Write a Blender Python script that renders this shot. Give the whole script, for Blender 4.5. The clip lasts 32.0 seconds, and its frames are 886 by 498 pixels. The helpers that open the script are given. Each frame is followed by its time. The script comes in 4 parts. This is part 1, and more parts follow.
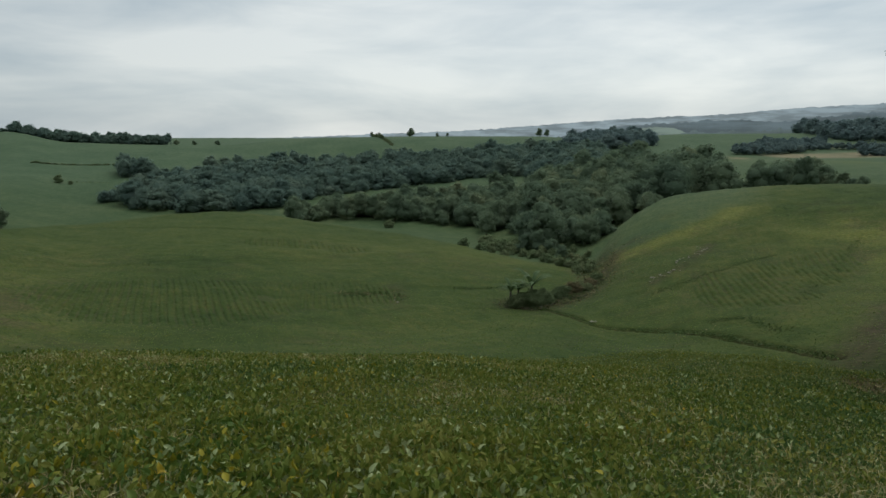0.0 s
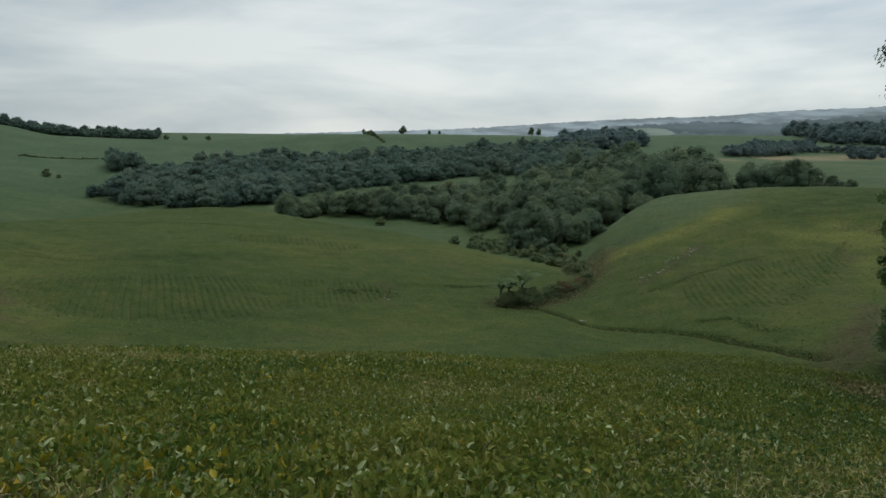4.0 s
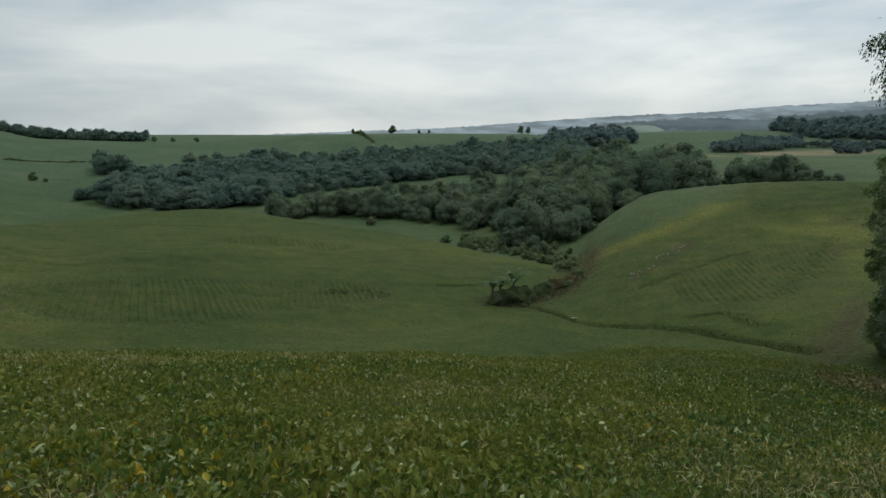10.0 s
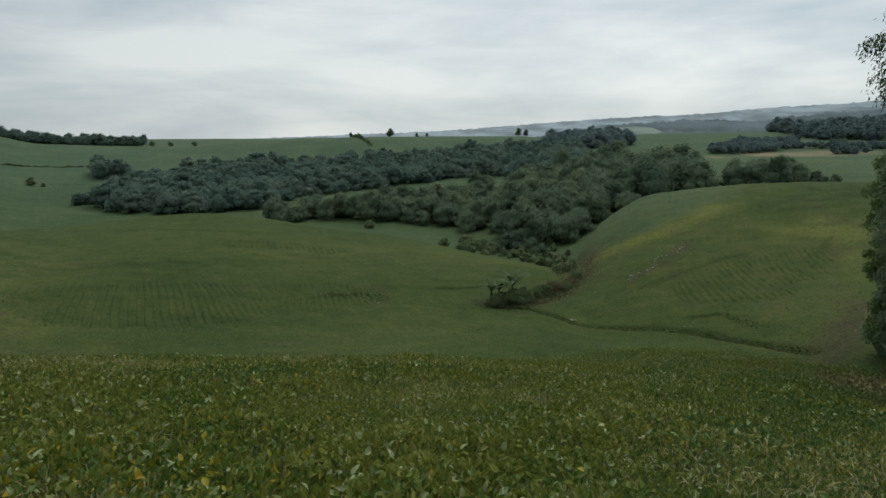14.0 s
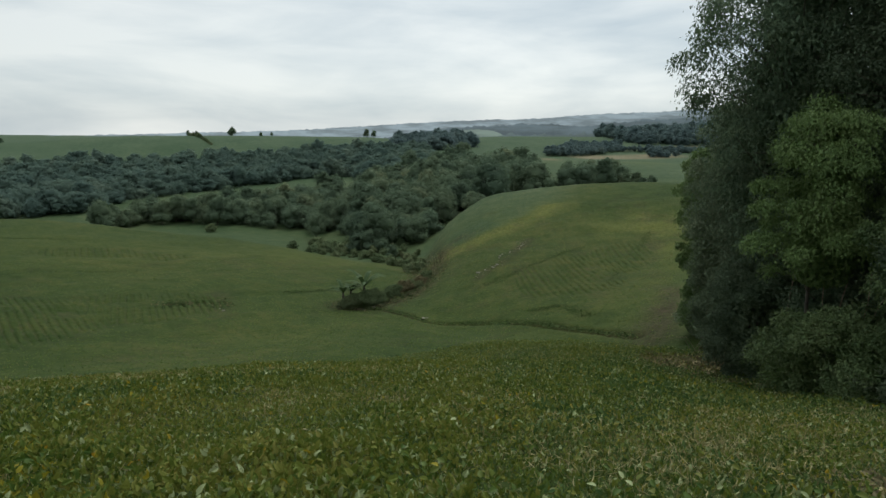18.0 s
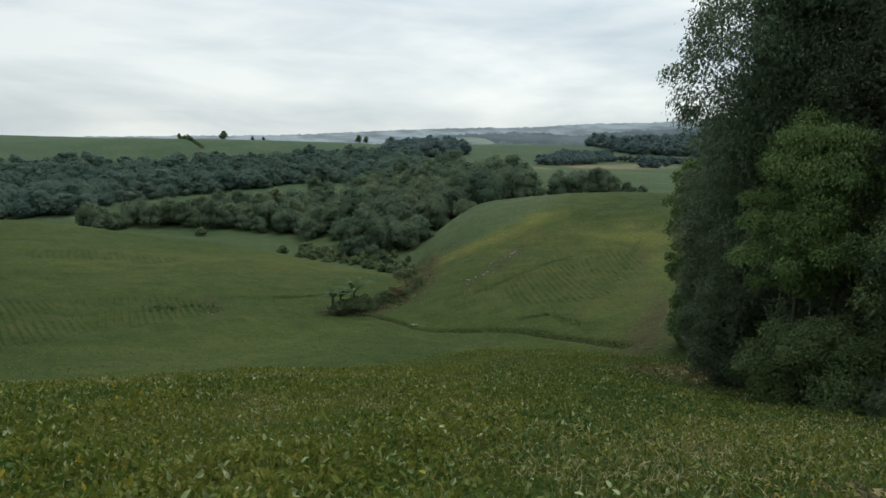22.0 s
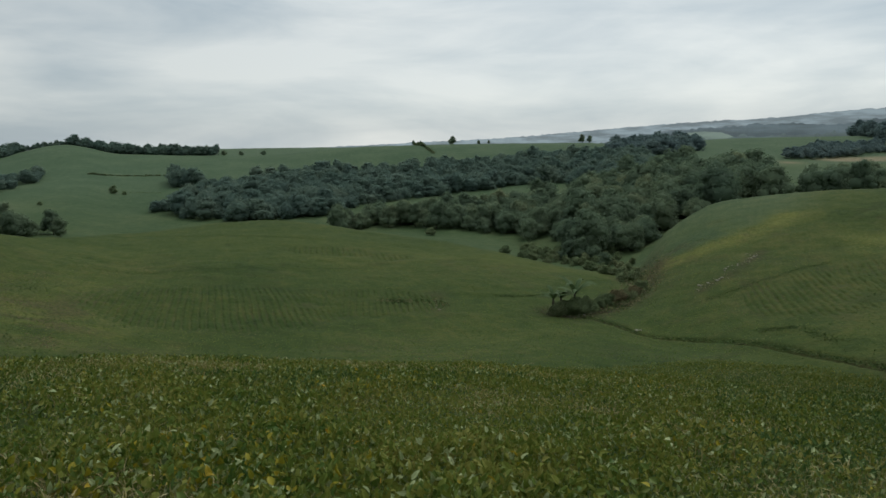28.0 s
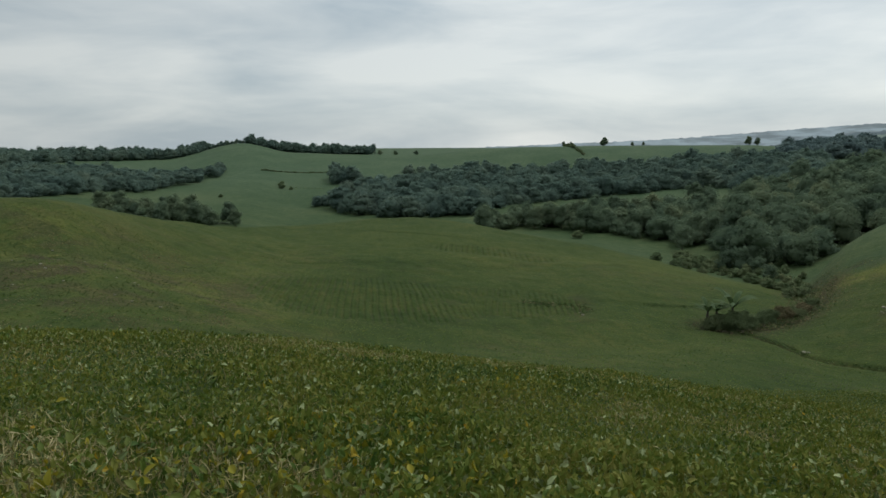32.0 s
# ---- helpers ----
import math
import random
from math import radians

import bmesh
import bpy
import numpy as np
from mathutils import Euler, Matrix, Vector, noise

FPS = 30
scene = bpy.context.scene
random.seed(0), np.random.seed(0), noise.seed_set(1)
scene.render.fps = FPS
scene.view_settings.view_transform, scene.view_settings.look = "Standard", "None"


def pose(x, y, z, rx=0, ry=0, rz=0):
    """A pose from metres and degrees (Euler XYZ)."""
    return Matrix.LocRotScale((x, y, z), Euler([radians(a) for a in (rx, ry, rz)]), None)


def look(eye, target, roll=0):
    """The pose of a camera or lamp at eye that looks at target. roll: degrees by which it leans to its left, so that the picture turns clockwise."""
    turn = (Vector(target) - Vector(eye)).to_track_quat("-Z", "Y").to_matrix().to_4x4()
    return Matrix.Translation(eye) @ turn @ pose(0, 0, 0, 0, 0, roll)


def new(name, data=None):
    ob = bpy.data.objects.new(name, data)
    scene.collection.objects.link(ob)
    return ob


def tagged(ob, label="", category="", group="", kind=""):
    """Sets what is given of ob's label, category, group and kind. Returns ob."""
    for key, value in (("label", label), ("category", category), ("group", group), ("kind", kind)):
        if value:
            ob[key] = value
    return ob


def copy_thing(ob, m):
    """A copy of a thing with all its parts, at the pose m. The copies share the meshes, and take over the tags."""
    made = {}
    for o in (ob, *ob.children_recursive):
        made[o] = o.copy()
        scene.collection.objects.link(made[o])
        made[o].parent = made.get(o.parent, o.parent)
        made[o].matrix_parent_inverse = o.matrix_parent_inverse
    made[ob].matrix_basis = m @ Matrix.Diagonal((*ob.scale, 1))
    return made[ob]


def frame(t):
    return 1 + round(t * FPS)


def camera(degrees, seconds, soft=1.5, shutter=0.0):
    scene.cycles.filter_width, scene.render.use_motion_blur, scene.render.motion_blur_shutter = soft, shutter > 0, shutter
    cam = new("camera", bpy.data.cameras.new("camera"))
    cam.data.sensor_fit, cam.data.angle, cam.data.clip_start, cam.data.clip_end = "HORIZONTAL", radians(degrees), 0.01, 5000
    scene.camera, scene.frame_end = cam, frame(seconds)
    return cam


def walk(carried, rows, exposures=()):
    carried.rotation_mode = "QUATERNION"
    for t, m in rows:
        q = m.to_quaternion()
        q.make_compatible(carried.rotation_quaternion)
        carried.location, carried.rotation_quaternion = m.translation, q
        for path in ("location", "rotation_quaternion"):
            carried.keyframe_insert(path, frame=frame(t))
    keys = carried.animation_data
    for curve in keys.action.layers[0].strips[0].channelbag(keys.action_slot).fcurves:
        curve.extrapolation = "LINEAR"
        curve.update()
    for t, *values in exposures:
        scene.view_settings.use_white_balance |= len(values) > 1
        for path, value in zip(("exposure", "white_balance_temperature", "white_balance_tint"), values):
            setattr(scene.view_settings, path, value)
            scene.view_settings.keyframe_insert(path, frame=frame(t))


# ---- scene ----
cam = camera(69.5, 32.0, soft=1.55)
EYE = 1.8
ROWS = [
    (0, 79.60, 0.00, 0.00), (0.5, 79.48, -0.04, -0.40), (1, 79.39, -0.10, -0.65), (1.5, 79.50, -0.38, -0.61),
    (2, 79.43, -0.38, -0.62), (2.5, 79.37, -0.34, -0.68), (3, 79.37, -0.35, -0.76), (3.5, 79.44, -0.73, -0.69),
    (5.5, 79.38, -0.38, -1.07), (6, 79.31, 0.01, -1.26), (6.5, 79.32, -0.16, -1.36), (7, 79.43, -0.23, -0.88),
    (7.5, 79.31, 0.01, -1.29), (8, 79.33, -0.03, -1.30), (8.5, 79.41, -0.13, -1.17), (9, 79.44, -0.23, -0.93),
    (9.5, 79.33, -0.13, -1.43), (10, 79.36, -0.12, -1.62), (10.5, 79.40, 0.00, -1.31), (11, 79.41, -0.04, -1.30),
    (11.5, 79.52, -0.05, -1.48), (12, 79.57, -0.13, -1.38), (12.5, 79.56, 0.17, -1.43), (13, 79.60, 0.14, -1.61),
    (13.5, 79.56, -0.01, -1.69), (14, 79.61, 0.18, -1.81), (14.5, 79.67, 0.31, -3.12), (16.5, 79.66, 0.27, -8.60),
    (17, 79.69, 0.57, -11.09), (17.5, 79.77, -0.32, -13.12), (18, 79.75, -0.73, -15.18), (18.5, 79.54, -0.92, -17.48),
    (19, 79.61, -1.38, -18.90), (19.5, 79.63, -1.39, -21.02), (20, 79.86, -1.79, -22.01), (20.5, 80.14, -1.93, -21.09),
    (21, 80.18, -1.77, -20.10), (21.5, 80.37, -1.86, -18.60), (22, 80.39, -1.64, -15.87), (22.5, 80.37, -1.14, -14.09),
    (23, 80.52, -1.33, -11.08), (23.5, 80.53, -1.55, -9.17), (24, 80.38, -1.30, -8.49), (24.5, 80.22, -0.89, -7.48),
    (25, 80.09, -0.33, -6.08), (25.5, 80.18, -0.65, -4.87), (27.5, 80.27, 0.89, 2.61), (28, 80.30, 0.75, 3.65),
    (28.5, 80.40, 0.90, 5.82), (29, 80.51, 0.88, 7.72), (29.5, 80.44, 1.07, 8.62), (30, 80.44, 1.11, 9.72),
    (30.5, 80.42, 0.51, 10.23), (31, 80.46, 0.70, 12.15), (31.5, 80.58, 0.45, 14.35), (32, 80.50, 0.38, 16.81),
]

def eye_at(yaw):
    """The phone swings a few centimetres with the body as it pans."""
    return 0.05 * math.sin(radians(-yaw)), 0.02 * (math.cos(radians(yaw)) - 1), EYE + 0.03 * math.sin(radians(-yaw))


walk(cam, [(t, pose(*eye_at(yaw), tilt, lean, yaw)) for t, tilt, lean, yaw in ROWS],
     exposures=[(0, -0.02), (14, -0.02), (17, 0.04), (18, 0.1), (20, 0.3), (22, 0.17), (24, 0.03), (25, 0.05), (28, -0.06), (30, -0.06), (32, -0.04)])

# ---- world and sun ----
SUN_AZ, SUN_EL = radians(25), radians(52)
world = bpy.data.worlds.new("overcast_sky")
scene.world = world
world.use_nodes = True
wn, wl = world.node_tree.nodes, world.node_tree.links
wn.clear()


def wnode(kind, **inputs):
    n = wn.new(kind)
    for k, v in inputs.items():
        n.inputs[k.replace("_", " ")].default_value = v
    return n


w_out = wnode("ShaderNodeOutputWorld")
w_bg = wnode("ShaderNodeBackground", Strength=1.0)
w_sky = wnode("ShaderNodeTexSky")
w_sky.sky_type, w_sky.sun_disc = "NISHITA", False
w_sky.sun_elevation, w_sky.sun_rotation = SUN_EL, SUN_AZ
w_co = wnode("ShaderNodeTexCoord")
w_map = wnode("ShaderNodeMapping")
w_map.inputs["Scale"].default_value = (1.0, 1.0, 4.6)
w_n1 = wnode("ShaderNodeTexNoise", Scale=1.9, Detail=6.0, Roughness=0.5, Distortion=0.35)
w_n2 = wnode("ShaderNodeTexNoise", Scale=4.2, Detail=5.0, Roughness=0.55, Distortion=0.6)
w_dim = wnode("ShaderNodeVectorMath")
w_dim.operation = "SCALE"
w_dim.inputs["Scale"].default_value = 0.10
w_ramp = wn.new("ShaderNodeValToRGB")
e = w_ramp.color_ramp.elements
e[0].position, e[0].color = 0.34, (0.445, 0.53, 0.58, 1)
e[1].position, e[1].color = 0.64, (0.775, 0.82, 0.81, 1)
w_add = wn.new("ShaderNodeMath")
w_add.operation = "MULTIPLY_ADD"
w_add.inputs[1].default_value = 0.35
w_mix = wn.new("ShaderNodeMix")
w_mix.data_type = "RGBA"
w_mix.inputs["Factor"].default_value = 0.88
wl.new(w_co.outputs["Generated"], w_map.inputs["Vector"])
wl.new(w_map.outputs["Vector"], w_n1.inputs["Vector"])
wl.new(w_map.outputs["Vector"], w_n2.inputs["Vector"])
wl.new(w_n2.outputs["Fac"], w_add.inputs[0])
wl.new(w_n1.outputs["Fac"], w_add.inputs[2])
w_sub = wn.new("ShaderNodeMath")
w_sub.operation = "SUBTRACT"
w_sub.inputs[1].default_value = 0.17
wl.new(w_add.outputs[0], w_sub.inputs[0])
wl.new(w_sub.outputs[0], w_ramp.inputs["Fac"])
wl.new(w_sky.outputs["Color"], w_dim.inputs[0])
wl.new(w_dim.outputs["Vector"], w_mix.inputs["A"])
wl.new(w_ramp.outputs["Color"], w_mix.inputs["B"])
w_sep = wn.new("ShaderNodeSeparateXYZ")
w_up = wn.new("ShaderNodeMapRange")
w_up.inputs["From Min"].default_value, w_up.inputs["From Max"].default_value = 0.18, 0.9
w_up.inputs["To Min"].default_value, w_up.inputs["To Max"].default_value = 1.0, 1.9
wl.new(w_co.outputs["Generated"], w_sep.inputs[0])
wl.new(w_sep.outputs["Z"], w_up.inputs["Value"])
w_dot = wn.new("ShaderNodeVectorMath")
w_dot.operation = "DOT_PRODUCT"
w_dot.inputs[1].default_value = (math.sin(SUN_AZ), math.cos(SUN_AZ), 0.0)
w_side = wn.new("ShaderNodeMapRange")
w_side.inputs["From Min"].default_value, w_side.inputs["From Max"].default_value = 0.1, 1.0
w_side.inputs["To Min"].default_value, w_side.inputs["To Max"].default_value = 0.80, 1.05
w_both = wn.new("ShaderNodeMath")
w_both.operation = "MULTIPLY"
wl.new(w_co.outputs["Generated"], w_dot.inputs[0])
wl.new(w_dot.outputs["Value"], w_side.inputs["Value"])
wl.new(w_up.outputs["Result"], w_both.inputs[0])
wl.new(w_side.outputs["Result"], w_both.inputs[1])
wl.new(w_both.outputs[0], w_bg.inputs["Strength"])
wl.new(w_mix.outputs["Result"], w_bg.inputs["Color"])
wl.new(w_bg.outputs["Background"], w_out.inputs["Surface"])

sun = new("sun", bpy.data.lights.new("sun", "SUN"))
sun.data.energy, sun.data.angle, sun.data.color = 1.1, radians(25), (1.0, 0.95, 0.86)
sun.matrix_world = look((0, 0, 60), (-math.sin(SUN_AZ) * math.cos(SUN_EL), -math.cos(SUN_AZ) * math.cos(SUN_EL), 60 - math.sin(SUN_EL)))


# ---- materials ----
def material(name, rough=0.8):
    m = bpy.data.materials.new(name)
    m.use_nodes = True
    nodes, links = m.node_tree.nodes, m.node_tree.links
    shader = nodes["Principled BSDF"]
    shader.inputs["Roughness"].default_value = rough
    return m, nodes, links, shader


def noise_node(nodes, links, scale, detail=4.0, rough=0.55, vector=None):
    n = nodes.new("ShaderNodeTexNoise")
    n.inputs["Scale"].default_value, n.inputs["Detail"].default_value, n.inputs["Roughness"].default_value = scale, detail, rough
    if vector is None:
        vector = nodes.new("ShaderNodeNewGeometry").outputs["Position"]
    links.new(vector, n.inputs["Vector"])
    return n.outputs["Fac"]


def ramp_node(nodes, links, fac, stops):
    r = nodes.new("ShaderNodeValToRGB")
    els = r.color_ramp.elements
    while len(els) < len(stops):
        els.new(0.5)
    for el, (p, c) in zip(els, stops):
        el.position, el.color = p, (*c, 1)
    links.new(fac, r.inputs["Fac"])
    return r.outputs["Color"]


def mix_node(nodes, links, fac, a, b):
    m = nodes.new("ShaderNodeMix")
    m.data_type = "RGBA"
    for sock, v in (("Factor", fac), ("A", a), ("B", b)):
        if isinstance(v, (int, float)):
            m.inputs[sock].default_value = v
        elif isinstance(v, tuple):
            m.inputs[sock].default_value = (*v, 1)
        else:
            links.new(v, m.inputs[sock])
    return m.outputs["Result"]


def math_node(nodes, links, op, a, b=0.0, clamp=False):
    m = nodes.new("ShaderNodeMath")
    m.operation, m.use_clamp = op, clamp
    for i, v in enumerate((a, b)):
        if isinstance(v, (int, float)):
            m.inputs[i].default_value = v
        else:
            links.new(v, m.inputs[i])
    return m.outputs[0]


def leafy(name, stops, rough=0.6, patch=0.05, translucent=0.0, per="island"):
    """Foliage: colour by leaf or clump, with broad patches, and some light through the blade."""
    m, nodes, links, shader = material(name, rough)
    if per == "island":
        rnd = nodes.new("ShaderNodeNewGeometry").outputs["Random Per Island"]
    elif per == "both":
        rnd = mix_node(nodes, links, 0.82, nodes.new("ShaderNodeNewGeometry").outputs["Random Per Island"], nodes.new("ShaderNodeObjectInfo").outputs["Random"])
    elif per == "tone":
        by_tree = nodes.new("ShaderNodeAttribute")
        by_tree.attribute_name = "tone"
        rnd = mix_node(nodes, links, 0.86, nodes.new("ShaderNodeNewGeometry").outputs["Random Per Island"], by_tree.outputs["Fac"])
    else:
        rnd = nodes.new("ShaderNodeObjectInfo").outputs["Random"]
    broad = noise_node(nodes, links, patch, 3.0)
    fac = math_node(nodes, links, "ADD", math_node(nodes, links, "MULTIPLY", rnd, 0.55), broad)
    fac = math_node(nodes, links, "SUBTRACT", fac, 0.27, clamp=True)
    col = ramp_node(nodes, links, fac, stops)
    links.new(col, shader.inputs["Base Color"])
    shader.inputs["Specular IOR Level"].default_value = 0.2
    if translucent:
        tr = nodes.new("ShaderNodeBsdfTranslucent")
        links.new(col, tr.inputs["Color"])
        mx = nodes.new("ShaderNodeMixShader")
        mx.inputs["Fac"].default_value = translucent
        links.new(shader.outputs["BSDF"], mx.inputs[1])
        links.new(tr.outputs["BSDF"], mx.inputs[2])
        links.new(mx.outputs["Shader"], nodes["Material Output"].inputs["Surface"])
    return m


mat_soy = leafy("soy_leaf", [(0.12, (0.044, 0.088, 0.013)), (0.36, (0.094, 0.132, 0.019)), (0.6, (0.150, 0.168, 0.028)), (0.86, (0.198, 0.192, 0.045))], 0.7, 0.3, 0.25)
mat_soy_green = leafy("soy_leaf_green", [(0.1, (0.034, 0.074, 0.018)), (0.45, (0.060, 0.108, 0.026)), (0.8, (0.098, 0.140, 0.036))], 0.65, 0.4, 0.25)
mat_soy_pale = leafy("soy_leaf_underside", [(0.1, (0.17, 0.22, 0.085)), (0.9, (0.36, 0.40, 0.20))], 0.6, 0.5, 0.15)
mat_soy_dry = leafy("soy_leaf_yellowed", [(0.2, (0.15, 0.16, 0.015)), (0.6, (0.28, 0.24, 0.02)), (0.9, (0.40, 0.24, 0.02))], 0.6, 0.5, 0.25)
mat_stem = leafy("soy_stem", [(0.1, (0.15, 0.13, 0.05)), (0.5, (0.27, 0.23, 0.10)), (0.9, (0.46, 0.40, 0.22))], 0.8, 0.5)
WOOD_TONES = [(0.0, (0.080, 0.124, 0.082)), (0.35, (0.112, 0.162, 0.102)), (0.65, (0.143, 0.194, 0.116)), (0.95, (0.198, 0.226, 0.126))]
mat_wood_leaf = leafy("woodland_foliage", WOOD_TONES, 0.9, 0.06, 0.5, "both")
mat_wood_back = leafy("inner_woodland_foliage", WOOD_TONES, 0.9, 0.06, 0.5, "tone")
mat_bush = leafy("bush_foliage", [(0.05, (0.085, 0.125, 0.060)), (0.5, (0.125, 0.165, 0.078)), (0.95, (0.185, 0.205, 0.105))], 0.9, 0.06, 0.4, "both")
# Distance haze is painted into these two leaf colours, bluer the farther off.
mat_far_hazed_leaf = leafy("far_hazed_foliage", [(0.0, (0.086, 0.138, 0.118)), (0.4, (0.110, 0.168, 0.136)), (0.7, (0.132, 0.190, 0.146)), (0.95, (0.166, 0.216, 0.158))], 0.9, 0.03, 0.5, "tone")
mat_distant_hazed_leaf = leafy("distant_hazed_foliage", [(0.0, (0.092, 0.138, 0.140)), (0.4, (0.112, 0.164, 0.160)), (0.7, (0.130, 0.184, 0.172)), (0.95, (0.156, 0.206, 0.184))], 0.9, 0.03, 0.5, "tone")
mat_dark_leaf = leafy("broadleaf_foliage", [(0.1, (0.054, 0.090, 0.052)), (0.5, (0.090, 0.136, 0.078)), (0.9, (0.145, 0.190, 0.108))], 0.65, 0.7, 0.4)
# Darker leaf for the inner grove, with its deep shade put into the colour.
mat_shade_leaf = leafy("shaded_dense_foliage", [(0.1, (0.050, 0.078, 0.044)), (0.5, (0.077, 0.110, 0.062)), (0.9, (0.116, 0.148, 0.082))], 0.7, 0.5, 0.35)
mat_grey_leaf = leafy("shrub_foliage", [(0.0, (0.088, 0.126, 0.072)), (0.5, (0.142, 0.186, 0.106)), (1.0, (0.22, 0.26, 0.155))], 0.6, 0.7, 0.35)
mat_light_leaf = leafy("young_tree_foliage", [(0.1, (0.070, 0.122, 0.038)), (0.5, (0.110, 0.172, 0.052)), (0.9, (0.155, 0.215, 0.074))], 0.55, 0.4, 0.25)
mat_mid_leaf = leafy("layered_foliage", [(0.1, (0.054, 0.092, 0.036)), (0.5, (0.088, 0.130, 0.048)), (0.9, (0.134, 0.172, 0.070))], 0.6, 0.8, 0.3)
mat_dry_grass = leafy("dry_grass", [(0.1, (0.082, 0.074, 0.036)), (0.5, (0.140, 0.122, 0.060)), (0.9, (0.22, 0.19, 0.10))], 0.85, 0.4)
mat_grass = leafy("weeds", [(0.0, (0.028, 0.058, 0.014)), (0.5, (0.050, 0.085, 0.020)), (1.0, (0.085, 0.105, 0.030))], 0.7, 0.3, 0.2)
mat_field = leafy("field_crop", [(0.1, (0.062, 0.108, 0.024)), (0.45, (0.086, 0.134, 0.032)), (0.75, (0.125, 0.155, 0.042)), (1.0, (0.17, 0.17, 0.06))], 0.8, 0.09, 0.2)

mat_banana = leafy("banana_leaf", [(0.1, (0.040, 0.074, 0.028)), (0.9, (0.078, 0.120, 0.044))], 0.7, 0.6, 0.2)
mat_bark, nodes, links, shader = material("bark", 0.9)
links.new(ramp_node(nodes, links, noise_node(nodes, links, 3.0, 6.0), [(0.3, (0.03, 0.025, 0.018)), (0.7, (0.095, 0.08, 0.06))]), shader.inputs["Base Color"])

# ---- the lie of the land ----
# Landform lines round the viewpoint: for bearings in degrees, each line's distance (m) and its dip below eye level (degrees).
BEARING = [-60, -50, -40, -34, -30, -20, -10, 0, 8, 12.5, 16, 20, 30, 40, 50, 60]
NEAR_R = [5] * 16
NEAR_E = [21.8, 24.2, 26.1, 27.2, 27.9, 29.2, 29.9, 30.3, 30.5, 30.5, 30.5, 30.5, 30.1, 29.2, 27.9, 26.1]
BROW_R = [17, 17, 18, 19, 20, 22, 24, 25, 26, 27, 27, 28, 30, 30, 24, 20]
BROW_E = [13.0, 14.3, 15.9, 16.6, 17.1, 18.5, 19.5, 20.0, 20.2, 20.2, 20.2, 20.1, 19.2, 19.0, 18.6, 18.0]
UNDER_R = [30, 30, 31, 32, 33, 36, 39, 40, 40, 41, 41, 41, 40, 38, 34, 30]
UNDER_E = [14.0, 15.2, 16.8, 17.4, 18.0, 19.3, 20.2, 20.6, 20.7, 20.5, 20.1, 19.5, 18.6, 17.6, 17.0, 16.0]
DITCH_R = [45, 45, 48, 50, 52, 55, 60, 66, 74, 71, 67, 62, 50, 44, 42, 40]
DITCH_E = [13.2, 13.8, 15.3, 16.2, 16.9, 17.6, 17.6, 16.8, 15.5, 16.0, 16.4, 16.7, 17.5, 16.6, 15.5, 14.0]
SLOPE_R = [68, 68, 75, 80, 85, 90, 92, 92, 90, 92, 92, 90, 85, 80, 75, 70]
SLOPE_E = [8.5, 8.6, 10.5, 11.2, 11.5, 11.7, 12.3, 12.6, 13.4, 13.3, 11.8, 10.5, 10.0, 9.5, 9.0, 8.5]
TOP_R = [92, 92, 108, 130, 145, 150, 140, 122, 112, 112, 125, 135, 130, 130, 125, 120]
TOP_E = [3.6, 4.0, 6.4, 7.2, 7.2, 6.8, 8.2, 9.9, 11.6, 12.2, 7.8, 5.3, 4.1, 3.7, 3.4, 3.2]
LEE_R = [120, 120, 140, 165, 180, 190, 175, 155, 138, 140, 150, 155, 160, 165, 160, 160]
LEE_E = [4.8, 5.3, 7.4, 7.8, 7.8, 7.5, 8.7, 10.0, 11.2, 10.9, 8.6, 6.1, 4.8, 4.4, 4.2, 4.0]
VALE_R = [200, 200, 210, 230, 250, 260, 215, 205, 165, 165, 180, 200, 210, 210, 210, 210]
VALE_E = [5.0, 5.0, 6.2, 6.7, 6.9, 6.9, 7.8, 8.3, 10.0, 9.4, 7.6, 5.7, 4.5, 4.2, 4.0, 4.0]
FLANK_R = [400, 400, 400, 400, 400, 380, 380, 360, 330, 310, 300, 330, 410, 420, 420, 420]
FLANK_E = [2.2, 2.0, 2.8, 2.6, 3.0, 3.6, 4.0, 4.2, 4.1, 3.8, 3.3, 2.8, 2.0, 1.9, 1.9, 1.9]
RIDGE_R = [620, 610, 600, 590, 570, 560, 540, 560, 600, 620, 640, 660, 700, 760, 760, 760]
RIDGE_E = [1.0, 1.0, 1.1, 0.0, 0.8, 1.1, 0.5, 0.4, 0.4, 0.6, 0.5, 0.2, 0.1, -0.5, -0.5, -0.5]
BACK_R = [900] * 16
BACK_E = [1.7, 1.7, 1.7, 1.6, 1.6, 1.6, 1.4, 1.2, 1.0, 0.9, 0.8, 0.6, 0.4, 0.3, 0.3, 0.3]
FAR_R = [4900] * 16
FAR_E = [0.5] * 16
LINES = [(NEAR_R, NEAR_E), (BROW_R, BROW_E), (UNDER_R, UNDER_E), (DITCH_R, DITCH_E), (SLOPE_R, SLOPE_E), (TOP_R, TOP_E), (LEE_R, LEE_E),
         (VALE_R, VALE_E), (FLANK_R, FLANK_E), (RIDGE_R, RIDGE_E), (BACK_R, BACK_E), (FAR_R, FAR_E)]
CROP = 0.42


